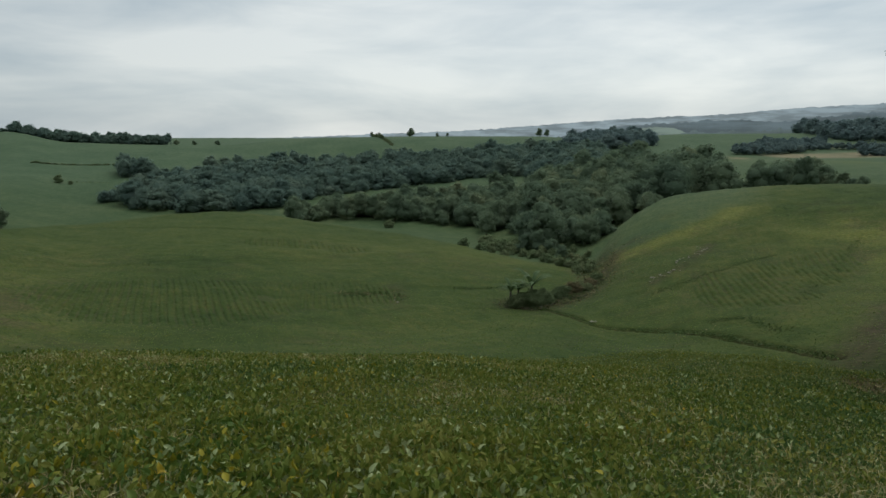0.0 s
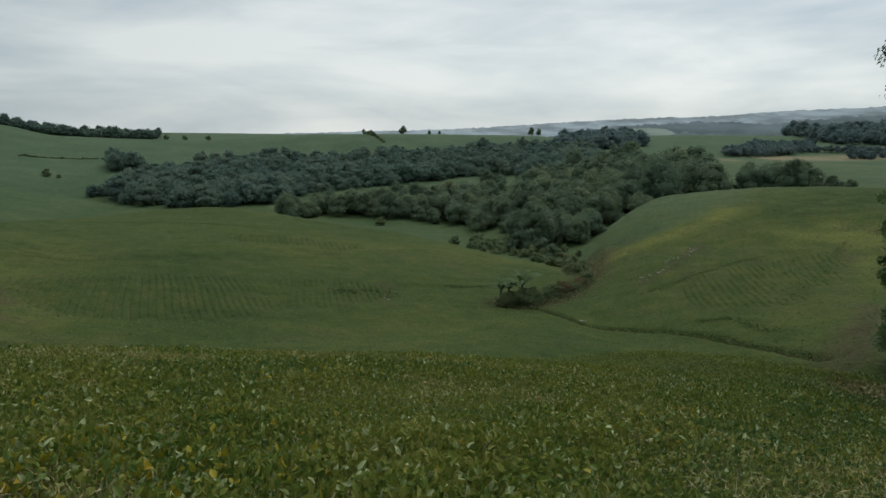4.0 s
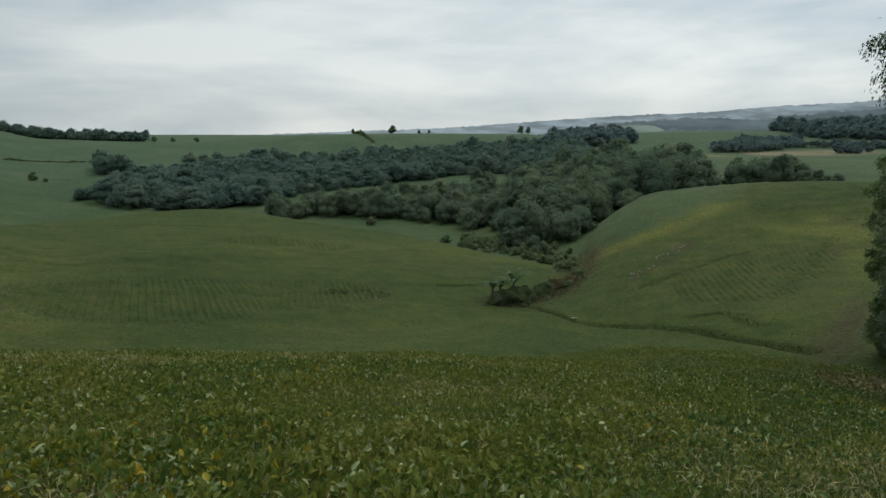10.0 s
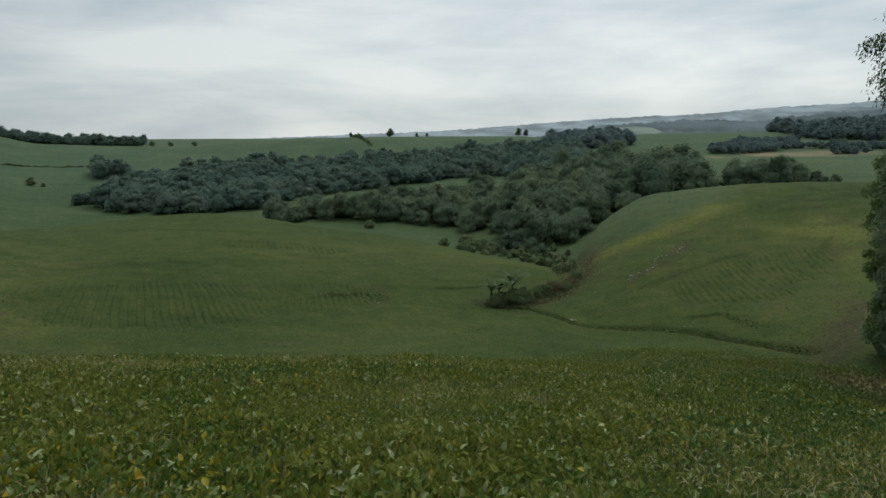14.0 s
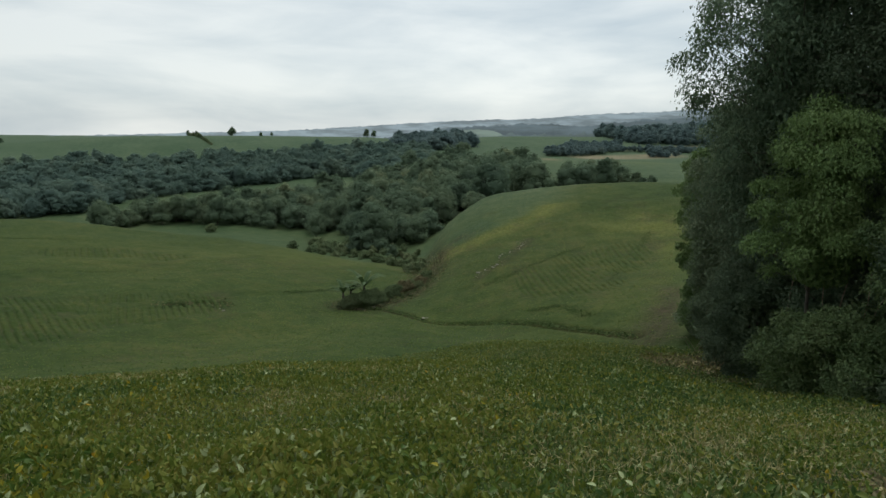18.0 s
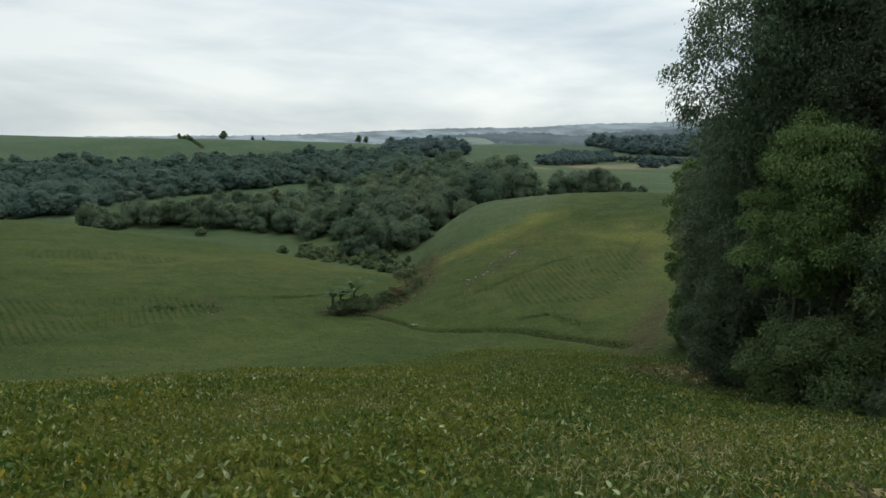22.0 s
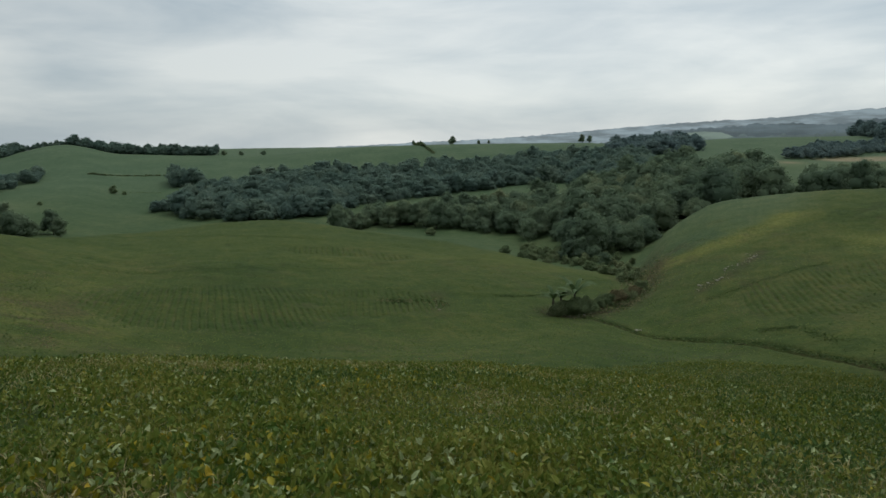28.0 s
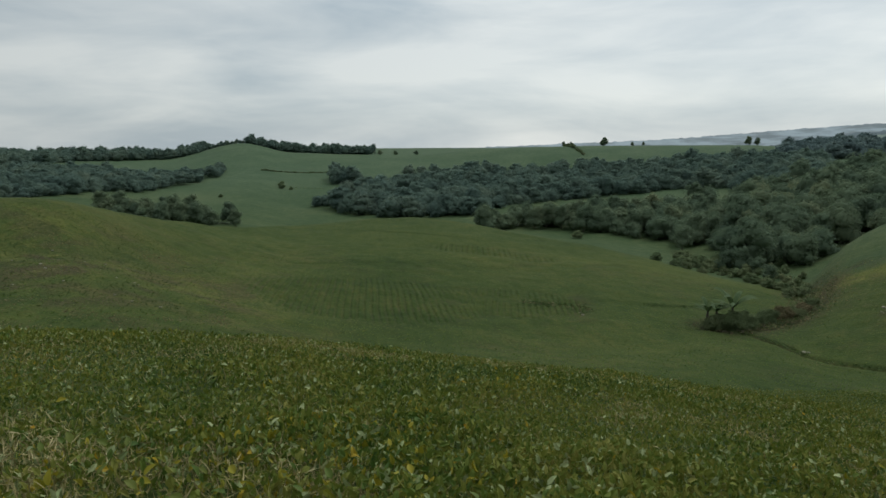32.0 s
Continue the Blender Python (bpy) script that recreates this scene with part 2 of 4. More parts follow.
def hermite_slopes(x, y):
    """Slopes for a smooth curve through y(x) that does not overshoot; x, y: arrays of rows."""
    h, d = np.diff(x, axis=0), np.diff(y, axis=0) / np.diff(x, axis=0)
    m = np.zeros_like(y)
    w1, w2 = 2 * h[1:] + h[:-1], h[1:] + 2 * h[:-1]
    ok = d[1:] * d[:-1] > 0
    safe = np.where(ok, w1 / np.where(ok, d[:-1], 1) + w2 / np.where(ok, d[1:], 1), 1)
    m[1:-1] = np.where(ok, (w1 + w2) / safe, 0)
    m[0], m[-1] = d[0], d[-1]
    return m


def curve(x, y, q):
    """The smooth curve through single rows x, y, at q."""
    x, y = np.array(x, float), np.array(y, float)
    m = hermite_slopes(x[:, None], y[:, None])[:, 0]
    q = np.clip(q, x[0], x[-1])
    i = np.clip(np.searchsorted(x, q) - 1, 0, len(x) - 2)
    h = x[i + 1] - x[i]
    s = (q - x[i]) / h
    return (1 + 2 * s) * (1 - s) ** 2 * y[i] + s * (1 - s) ** 2 * h * m[i] + s * s * (3 - 2 * s) * y[i + 1] + s * s * (s - 1) * h * m[i + 1]


def canopy(x, y):
    """Height of the top of the crop, or of the bare land, at x, y."""
    x, y = np.atleast_1d(np.asarray(x, float)), np.atleast_1d(np.asarray(y, float))
    az, r = np.degrees(np.arctan2(x, y)), np.hypot(x, y)
    rk = [np.zeros_like(r)]
    zk = [np.full_like(r, EYE - 1.4)]
    for dist, dip in LINES:
        d = curve(BEARING, dist, az)
        rk.append(d)
        zk.append(EYE - d * np.tan(np.radians(curve(BEARING, dip, az))))
    rk, zk = np.array(rk), np.array(zk)
    m = hermite_slopes(rk, zk)
    k = np.clip((rk <= r).sum(axis=0) - 1, 0, len(rk) - 2)
    n = np.arange(len(r))
    x0, x1, y0, y1, m0, m1 = rk[k, n], rk[k + 1, n], zk[k, n], zk[k + 1, n], m[k, n], m[k + 1, n]
    h = x1 - x0
    s = np.clip((r - x0) / h, 0, 1)
    z = (1 + 2 * s) * (1 - s) ** 2 * y0 + s * (1 - s) ** 2 * h * m0 + s * s * (3 - 2 * s) * y1 + s * s * (s - 1) * h * m1
    back = np.clip((np.abs(az) - 62) / 45, 0, 1)
    back = back * back * (3 - 2 * back)
    return z * (1 - back) + (EYE - 1.4 + 1.5 * (1 - np.exp(-r / 60)) + 12 * np.sin(r / 340)) * back


def smooth(a, b, v):
    t = np.clip((v - a) / (b - a), 0, 1)
    return t * t * (3 - 2 * t)


def ground(x, y):
    """Height of the soil: below the crop's top where the crop is built plant by plant."""
    r = np.hypot(x, y)
    return canopy(x, y) - CROP * (1 - smooth(38, 52, r))


def polar(az, r):
    return r * np.sin(np.radians(az)), r * np.cos(np.radians(az))


# ---- helpers for shapes ----
rng = np.random.default_rng(7)


def mesh_of(name, verts, faces, mats, index=None, smooth_shade=False):
    """A mesh from an (n, 3) array and an (m, k) array of faces, with a material slot for each face."""
    verts, faces = np.asarray(verts, np.float32), np.asarray(faces, np.int32)
    me = bpy.data.meshes.new(name)
    m, k = faces.shape
    me.vertices.add(len(verts))
    me.vertices.foreach_set("co", verts.ravel())
    me.loops.add(m * k)
    me.loops.foreach_set("vertex_index", faces.ravel())
    me.polygons.add(m)
    me.polygons.foreach_set("loop_start", np.arange(0, m * k, k, dtype=np.int32))
    for mat in mats:
        me.materials.append(mat)
    if index is not None:
        me.polygons.foreach_set("material_index", np.asarray(index, np.int32))
    me.polygons.foreach_set("use_smooth", np.full(m, smooth_shade))
    me.update(calc_edges=True)
    return me


def part(name, me, parent, label=""):
    ob = new(name, me)
    ob.parent = parent
    return tagged(ob, label)


def unit(v):
    return v / np.maximum(np.linalg.norm(v, axis=-1, keepdims=True), 1e-9)


def value_noise(x, y, cell, seed=0):
    """Smooth noise from 0 to 1 with features about cell metres wide."""
    g = np.random.default_rng(seed).random((128, 128))
    u, v = np.asarray(x) / cell, np.asarray(y) / cell
    i, j = np.floor(u).astype(int), np.floor(v).astype(int)
    a, b = u - i, v - j
    a, b = a * a * (3 - 2 * a), b * b * (3 - 2 * b)
    i0, j0, i1, j1 = i % 128, j % 128, (i + 1) % 128, (j + 1) % 128
    return (g[i0, j0] * (1 - a) + g[i1, j0] * a) * (1 - b) + (g[i0, j1] * (1 - a) + g[i1, j1] * a) * b


def near_line(x, y, line):
    """Distance from points to a line of (bearing, distance) stations on the plan."""
    best = np.full(np.shape(x), 1e9)
    pts = [polar(*p) for p in line]
    for (ax, ay), (bx, by) in zip(pts, pts[1:]):
        dx, dy = bx - ax, by - ay
        s = np.clip(((x - ax) * dx + (y - ay) * dy) / (dx * dx + dy * dy), 0, 1)
        best = np.minimum(best, np.hypot(x - ax - s * dx, y - ay - s * dy))
    return best


def blob(x, y, az, r, across, along):
    """1 in the middle of an oval patch on the plan, 0 outside."""
    px, py = polar(az, r)
    s, c = math.sin(radians(az)), math.cos(radians(az))
    u, v = (x - px) * c - (y - py) * s, (x - px) * s + (y - py) * c
    return np.exp(-((u / across) ** 2 + (v / along) ** 2))


def blades(centres, axis, face, length, width, bend=0.25, rich=False):
    """Leaf blades: pointed ovals, folded along the rib. Returns vertices and faces (4 corners each)."""
    n = len(centres)
    axis = unit(axis)
    side = unit(np.cross(axis, face))
    up = np.cross(side, axis)
    L, W = np.asarray(length).reshape(-1, 1), np.asarray(width).reshape(-1, 1)
    fold = up * W * bend
    base, tip = centres - axis * L * 0.5, centres + axis * L * 0.5 - up * L * 0.12
    if not rich:
        v = np.stack([base, centres + side * W * 0.5 + fold - axis * L * 0.08, tip, centres - side * W * 0.5 + fold - axis * L * 0.08], 1)
        return v.reshape(-1, 3), np.arange(4 * n).reshape(n, 4)
    a, b = centres - axis * L * 0.22, centres + axis * L * 0.18
    v = np.stack([base, a + side * W * 0.48 + fold, b + side * W * 0.36 + fold, tip, b, a,
                  b - side * W * 0.36 + fold, a - side * W * 0.48 + fold], 1).reshape(-1, 3)
    o = 8 * np.arange(n)[:, None]
    f = np.concatenate([o + np.array([[0, 1, 2, 5]]), o + np.array([[5, 2, 3, 4]]),
                        o + np.array([[0, 5, 6, 7]]), o + np.array([[5, 4, 3, 6]])])
    return v, f


def random_dirs(n, gen=None):
    return unit((gen or rng).normal(size=(n, 3)))


def tube(points, radii, sides=6):
    """A tapered tube through points: vertices and quads."""
    points = [Vector(p) for p in points]
    vs, fs = [], []
    for i, (p, r) in enumerate(zip(points, radii)):
        d = (points[min(i + 1, len(points) - 1)] - points[max(i - 1, 0)]).normalized()
        a = d.orthogonal().normalized()
        b = d.cross(a)
        for k in range(sides):
            t = 2 * math.pi * k / sides
            vs.append(p + (a * math.cos(t) + b * math.sin(t)) * r)
        if i:
            o = (i - 1) * sides
            fs += [(o + k, o + (k + 1) % sides, o + sides + (k + 1) % sides, o + sides + k) for k in range(sides)]
    return np.array(vs), np.array(fs)


def join(pieces):
    vs, fs, n = [], [], 0
    for v, f in pieces:
        vs.append(v)
        fs.append(f + n)
        n += len(v)
    return np.concatenate(vs), np.concatenate(fs)


# ---- ground ----
ROW_PATCHES = [(-23.5, 74, 15.5, 14.5, -24, 0.76), (-10.4, 78, 10.0, 8.5, -12, 0.76), (27.4, 75, 8.4, 10.5, 12, 0.72), (31.0, 82, 5.0, 8.5, 20, 0.75), (-8.6, 111, 4.5, 3.5, -16, 1.0), (-13.4, 115, 10.5, 5.0, -16, 0.95)]


def row_patch(x, y):
    """How bare and shade-tinted the ground between the crop rows is, from 0 to 1."""
    total = sum(smooth(0.25, 0.6, blob(x, y, az, r, w, h)) for az, r, w, h, _, _ in ROW_PATCHES)
    return np.clip(total, 0, 1)


DITCH = [(6.2, 76), (9.5, 73), (12.0, 70), (13.7, 66.8), (17, 64.5), (21, 61.5), (24, 58.5), (26.8, 55.2), (30, 52), (33, 49)]
GULLY = [(7.5, 75.5), (10.2, 80), (12.6, 86), (13.9, 93), (14.0, 101), (13.2, 112)]
STONY = [(18.6, 80), (20.5, 84), (22.0, 90), (23.0, 95)]
BANK = [(34.4, 47.5), (34.8, 51), (35.6, 56.5), (36.6, 62)]
STUBBLE = [(29.0, 436), (31.6, 444), (33.6, 458)]
NOSE = [(13.9, 104), (15.8, 100), (18.4, 100), (20.6, 101.5), (22.6, 106), (24.6, 113)]

az_in, az_out = np.arange(-64, 64.01, 0.3), np.concatenate([np.arange(68, 180, 4), np.arange(-180, -64, 4)])
az_all = np.radians(np.concatenate([az_in, az_out]))
r_all = np.concatenate([[0.0], np.geomspace(0.3, 20, 42)[:-1], np.arange(20, 116, 0.5), np.geomspace(116, 700, 120)[1:], np.geomspace(700, 4900, 24)[1:]])
A, Rr = np.meshgrid(az_all, r_all)
X, Y = Rr * np.sin(A), Rr * np.cos(A)
x, y, r = X.ravel(), Y.ravel(), Rr.ravel()
z = ground(x, y)
rough = smooth(40, 60, r)
z += rough * (0.35 * (value_noise(x, y, 9, 1) - 0.5) + 0.14 * (value_noise(x, y, 2.1, 2) - 0.5)) + 0.05 * (value_noise(x, y, 0.7, 3) - 0.5)
z += smooth(150, 400, r) * 2.2 * (value_noise(x, y, 60, 4) - 0.5) * (1 - smooth(480, 560, r))
wob = 0.9 * (value_noise(x, y, 6, 5) - 0.5)
d_ditch = near_line(x + wob, y + wob, DITCH)
z -= 0.7 * np.exp(-(d_ditch / 0.34) ** 2) * (0.5 + value_noise(x, y, 4, 6))
d_gully = near_line(x + 2 * wob, y, GULLY)
z -= 0.8 * np.exp(-(d_gully / 1.8) ** 2)
z -= 0.12 * row_patch(x, y)
cols = len(az_all)
i, j = np.meshgrid(np.arange(len(r_all) - 1), np.arange(cols), indexing="ij")
quads = np.stack([i * cols + j, i * cols + (j + 1) % cols, (i + 1) * cols + (j + 1) % cols, (i + 1) * cols + j], -1).reshape(-1, 4)

n1, n2 = value_noise(x, y, 13, 8), value_noise(x, y, 3.5, 9)
dry = 1.3 * np.exp(-(near_line(x + wob, y, NOSE) / 2.4) ** 2) * (0.4 + n2)
dry += 0.7 * blob(x, y, 35.2, 84, 3.5, 15) * (0.3 + n2) + 0.95 * blob(x, y, 32.6, 98, 7, 6) * (0.3 + n2) + 0.6 * blob(x, y, -31, 63, 12, 9) * n1 * n2 + 0.5 * blob(x, y, -47, 68, 15, 18) * n2 * n1
dry += 0.55 * blob(x, y, -29, 74, 9, 12) * (0.2 + n2) + 0.3 * blob(x, y, -2, 62, 22, 5) * n2 + 0.35 * blob(x, y, 3, 112, 30, 8) * (0.4 + n2) + 0.15 * blob(x, y, -24, 120, 30, 22) * (0.3 + n1)
dry += 0.9 * blob(x, y, 41, 36, 4.5, 4.5) + 0.4 * blob(x, y, 32.6, 372, 18, 26) + 0.2 * blob(x, y, 24.6, 380, 20, 40)
dry += 0.35 * (value_noise(x, y, 21, 15) > 0.62) * n2 * smooth(40, 60, r) * (1 - smooth(110, 150, r))
soil = 0.8 * np.exp(-(d_ditch / 0.42) ** 2) * (0.2 + 0.8 * n2) + 0.95 * np.exp(-(d_gully / 3.0) ** 2) * (0.1 + n2)
soil += 0.75 * np.exp(-(near_line(x + 2.2 * wob, y + wob, BANK) / 1.9) ** 2) * (0.25 + n2) + 0.9 * blob(x, y, -4.6, 78.5, 1.6, 4.5) * (0.2 + n2) + 0.6 * blob(x, y, 8, 77, 3.0, 2.2)
# Bare earth between the rows; its colour also stands in for their shade.
soil += 0.15 * row_patch(x, y) * (0.5 + n2)
soil += 0.75 * np.exp(-(near_line(x + 0.6 * wob, y, STONY) / 0.9) ** 2) * (0.2 + n2) + 0.6 * blob(x, y, 40.5, 35, 2.5, 1.6)
n3 = value_noise(x, y, 1.5, 19)
hump = blob(x, y, -47, 66, 19, 24)
soil += hump * (0.5 * smooth(0.48, 0.80, n2 * 0.6 + n3 * 0.5) + 0.14 * smooth(0.45, 0.75, n1))
dry += hump * 0.55 * smooth(0.5, 0.8, 0.5 * value_noise(x, y, 5.0, 20) + 0.5 * value_noise(x, y, 1.1, 22))
soil += (0.2 * smooth(0.58, 0.85, 0.5 * value_noise(x, y, 6.0, 23) + 0.5 * n3)) * smooth(42, 55, r) * (1 - smooth(105, 125, r))
soil += 0.9 * blob(x, y, 57, 7.4, 0.8, 1.3) + 0.9 * blob(x, y, 52.6, 7.6, 0.7, 1.2) + 0.7 * blob(x, y, 41, 35.2, 4.0, 2.2) * (0.3 + n2)
stubble = np.exp(-(near_line(x, y, STUBBLE) / 20) ** 4) * (0.55 + 0.45 * value_noise(x, y, 14, 44)) + 0.7 * blob(x, y, 24.6, 402, 6, 9) + 0.6 * np.exp(-(near_line(x, y, [(31, 512), (34.5, 536), (38, 545)]) / 7) ** 2)
dry *= 1 - 0.85 * row_patch(x, y)
az = np.degrees(np.arctan2(x, y))
soil += 0.16 * smooth(0.52, 0.8, 0.45 * value_noise(x, y, 4.0, 26) + 0.55 * n3) * smooth(13, 17, az) * smooth(52, 60, r) * (1 - smooth(105, 120, r))
# Haze painted into the ground colour: bluer, paler green with growing distance.
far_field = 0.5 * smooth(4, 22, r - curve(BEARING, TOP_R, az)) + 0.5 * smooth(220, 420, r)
# The flank beyond the nose takes half of the same bluish green.
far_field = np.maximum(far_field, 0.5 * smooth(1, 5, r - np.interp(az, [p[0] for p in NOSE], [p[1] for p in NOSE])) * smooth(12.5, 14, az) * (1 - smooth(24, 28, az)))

mat_ground, nodes, links, shader = material("ground", 0.95)
pos = nodes.new("ShaderNodeNewGeometry").outputs["Position"]


def attr(name):
    a = nodes.new("ShaderNodeAttribute")
    a.attribute_name = name
    return a.outputs["Fac"]


def streaks(turn):
    """Fine lines along the sowing direction."""
    m = nodes.new("ShaderNodeMapping")
    m.vector_type = "TEXTURE"
    m.inputs["Rotation"].default_value = (0, 0, radians(-turn))
    m.inputs["Scale"].default_value = (0.55, 9.0, 9.0)
    links.new(pos, m.inputs["Vector"])
    return noise_node(nodes, links, 1.0, 3.0, 0.5, m.outputs["Vector"])


broad, mid, fine = noise_node(nodes, links, 0.035, 5.0), noise_node(nodes, links, 0.33, 6.0), noise_node(nodes, links, 2.6, 5.0, 0.65)
lump = noise_node(nodes, links, 0.95, 4.0, 0.6)
sown = mix_node(nodes, links, attr("east"), streaks(-23), streaks(21))
tone = math_node(nodes, links, "ADD", math_node(nodes, links, "MULTIPLY", broad, 0.30), math_node(nodes, links, "MULTIPLY", mid, 0.26))
tone = math_node(nodes, links, "ADD", tone, math_node(nodes, links, "MULTIPLY", fine, 0.26))
tone = math_node(nodes, links, "ADD", tone, math_node(nodes, links, "MULTIPLY", lump, 0.20))
tone = math_node(nodes, links, "ADD", tone, math_node(nodes, links, "MULTIPLY", sown, 0.13))
green = ramp_node(nodes, links, tone, [(0.44, (0.015, 0.032, 0.006)), (0.52, (0.026, 0.047, 0.009)), (0.59, (0.040, 0.059, 0.013)), (0.68, (0.068, 0.076, 0.020))])
hazy_green = ramp_node(nodes, links, tone, [(0.43, (0.032, 0.062, 0.031)), (0.55, (0.046, 0.079, 0.040)), (0.67, (0.070, 0.102, 0.054))])
col = mix_node(nodes, links, attr("far_field"), green, hazy_green)
yellow = ramp_node(nodes, links, fine, [(0.35, (0.055, 0.075, 0.016)), (0.55, (0.098, 0.108, 0.025)), (0.7, (0.16, 0.14, 0.045))])
col = mix_node(nodes, links, attr("dry"), col, yellow)
earth = ramp_node(nodes, links, fine, [(0.35, (0.022, 0.018, 0.010)), (0.52, (0.046, 0.036, 0.020)), (0.7, (0.085, 0.068, 0.040))])
col = mix_node(nodes, links, attr("soil"), col, earth)
col = mix_node(nodes, links, attr("stubble"), col, ramp_node(nodes, links, mid, [(0.3, (0.16, 0.13, 0.075)), (0.7, (0.23, 0.19, 0.12))]))
links.new(col, shader.inputs["Base Color"])
shader.inputs["Specular IOR Level"].default_value = 0.1
bump = nodes.new("ShaderNodeBump")
bump.inputs["Strength"].default_value, bump.inputs["Distance"].default_value = 0.8, 0.25
links.new(math_node(nodes, links, "ADD", math_node(nodes, links, "MULTIPLY", fine, 0.5), mid), bump.inputs["Height"])
links.new(bump.outputs["Normal"], shader.inputs["Normal"])

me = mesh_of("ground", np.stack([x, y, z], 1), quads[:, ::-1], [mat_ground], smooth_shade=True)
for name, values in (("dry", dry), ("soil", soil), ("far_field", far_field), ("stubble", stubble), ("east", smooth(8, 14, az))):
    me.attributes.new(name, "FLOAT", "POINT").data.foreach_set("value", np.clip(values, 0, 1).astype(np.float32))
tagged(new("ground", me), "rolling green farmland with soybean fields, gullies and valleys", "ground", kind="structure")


def land(x, y):
    return float(ground(x, y)[0])


# ---- far ridges, blue with distance haze painted as glow ----
def ridge_backdrop(name, dist, crest, low, color, az0, az1, seed, label, jag=0.1):
    """A long hill far off, glowing in its haze colour, with a wooded, uneven crest; crest: (bearing, elevation in
    degrees) stations.
    """
    m, nodes, links, shader = material(name, 1.0)
    lie = nodes.new("ShaderNodeMapping")
    lie.inputs["Scale"].default_value = (1.0, 1.0, 7.0)
    links.new(nodes.new("ShaderNodeNewGeometry").outputs["Position"], lie.inputs["Vector"])
    fac = noise_node(nodes, links, 0.005, 5.0, 0.6, lie.outputs["Vector"])
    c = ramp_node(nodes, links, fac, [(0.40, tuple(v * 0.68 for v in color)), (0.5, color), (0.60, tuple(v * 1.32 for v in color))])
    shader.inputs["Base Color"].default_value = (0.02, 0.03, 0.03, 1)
    # The haze is emitted by the hill itself; its base colour stays nearly black.
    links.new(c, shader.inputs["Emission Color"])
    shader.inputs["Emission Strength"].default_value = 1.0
    az = np.arange(az0, az1, 0.07)
    el = np.interp(az, [p[0] for p in crest], [p[1] for p in crest])
    el = el + 0.7 * jag * (value_noise(az, az * 0, 1.4, seed) - 0.5) + 0.8 * jag * (value_noise(az, az * 0, 0.28, seed + 1) ** 2 - 0.3)
    rows = []
    for f, d in ((0.0, 0.92), (0.5, 0.97), (1.0, 1.0), (0.3, 1.12)):
        e = low + (el - low) * f
        px, py = polar(az, dist * d)
        rows.append(np.stack([px, py, EYE + dist * np.tan(np.radians(e))], 1))
    v, n = np.concatenate(rows), len(az)
    i, j = np.meshgrid(np.arange(3), np.arange(n - 1), indexing="ij")
    f = np.stack([i * n + j, i * n + j + 1, (i + 1) * n + j + 1, (i + 1) * n + j], -1).reshape(-1, 4)
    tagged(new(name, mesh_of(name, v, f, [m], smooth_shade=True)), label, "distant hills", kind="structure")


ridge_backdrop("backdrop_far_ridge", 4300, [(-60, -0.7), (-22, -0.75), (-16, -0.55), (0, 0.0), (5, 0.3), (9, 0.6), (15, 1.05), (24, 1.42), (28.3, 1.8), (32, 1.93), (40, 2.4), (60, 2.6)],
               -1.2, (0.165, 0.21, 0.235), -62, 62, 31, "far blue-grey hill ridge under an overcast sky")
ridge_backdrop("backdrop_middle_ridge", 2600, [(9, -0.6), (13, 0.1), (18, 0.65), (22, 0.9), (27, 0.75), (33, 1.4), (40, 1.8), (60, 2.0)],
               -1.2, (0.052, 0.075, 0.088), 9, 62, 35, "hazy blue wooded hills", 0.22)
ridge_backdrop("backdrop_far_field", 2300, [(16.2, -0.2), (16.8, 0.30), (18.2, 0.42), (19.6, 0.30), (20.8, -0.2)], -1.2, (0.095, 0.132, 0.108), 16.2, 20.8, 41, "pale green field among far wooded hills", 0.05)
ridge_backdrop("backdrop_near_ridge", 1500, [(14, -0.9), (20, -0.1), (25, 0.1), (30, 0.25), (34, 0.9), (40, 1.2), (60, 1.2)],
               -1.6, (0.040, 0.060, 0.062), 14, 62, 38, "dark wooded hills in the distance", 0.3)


# ---- trees ----
def ico(level):
    bm = bmesh.new()
    bmesh.ops.create_icosphere(bm, subdivisions=level, radius=1.0)
    v = np.array([p.co[:] for p in bm.verts])
    f = np.array([[p.index for p in q.verts] for q in bm.faces])
    bm.free()
    return v, np.concatenate([f, f[:, 2:]], 1)


ICO1, ICO2 = ico(1), ico(2)


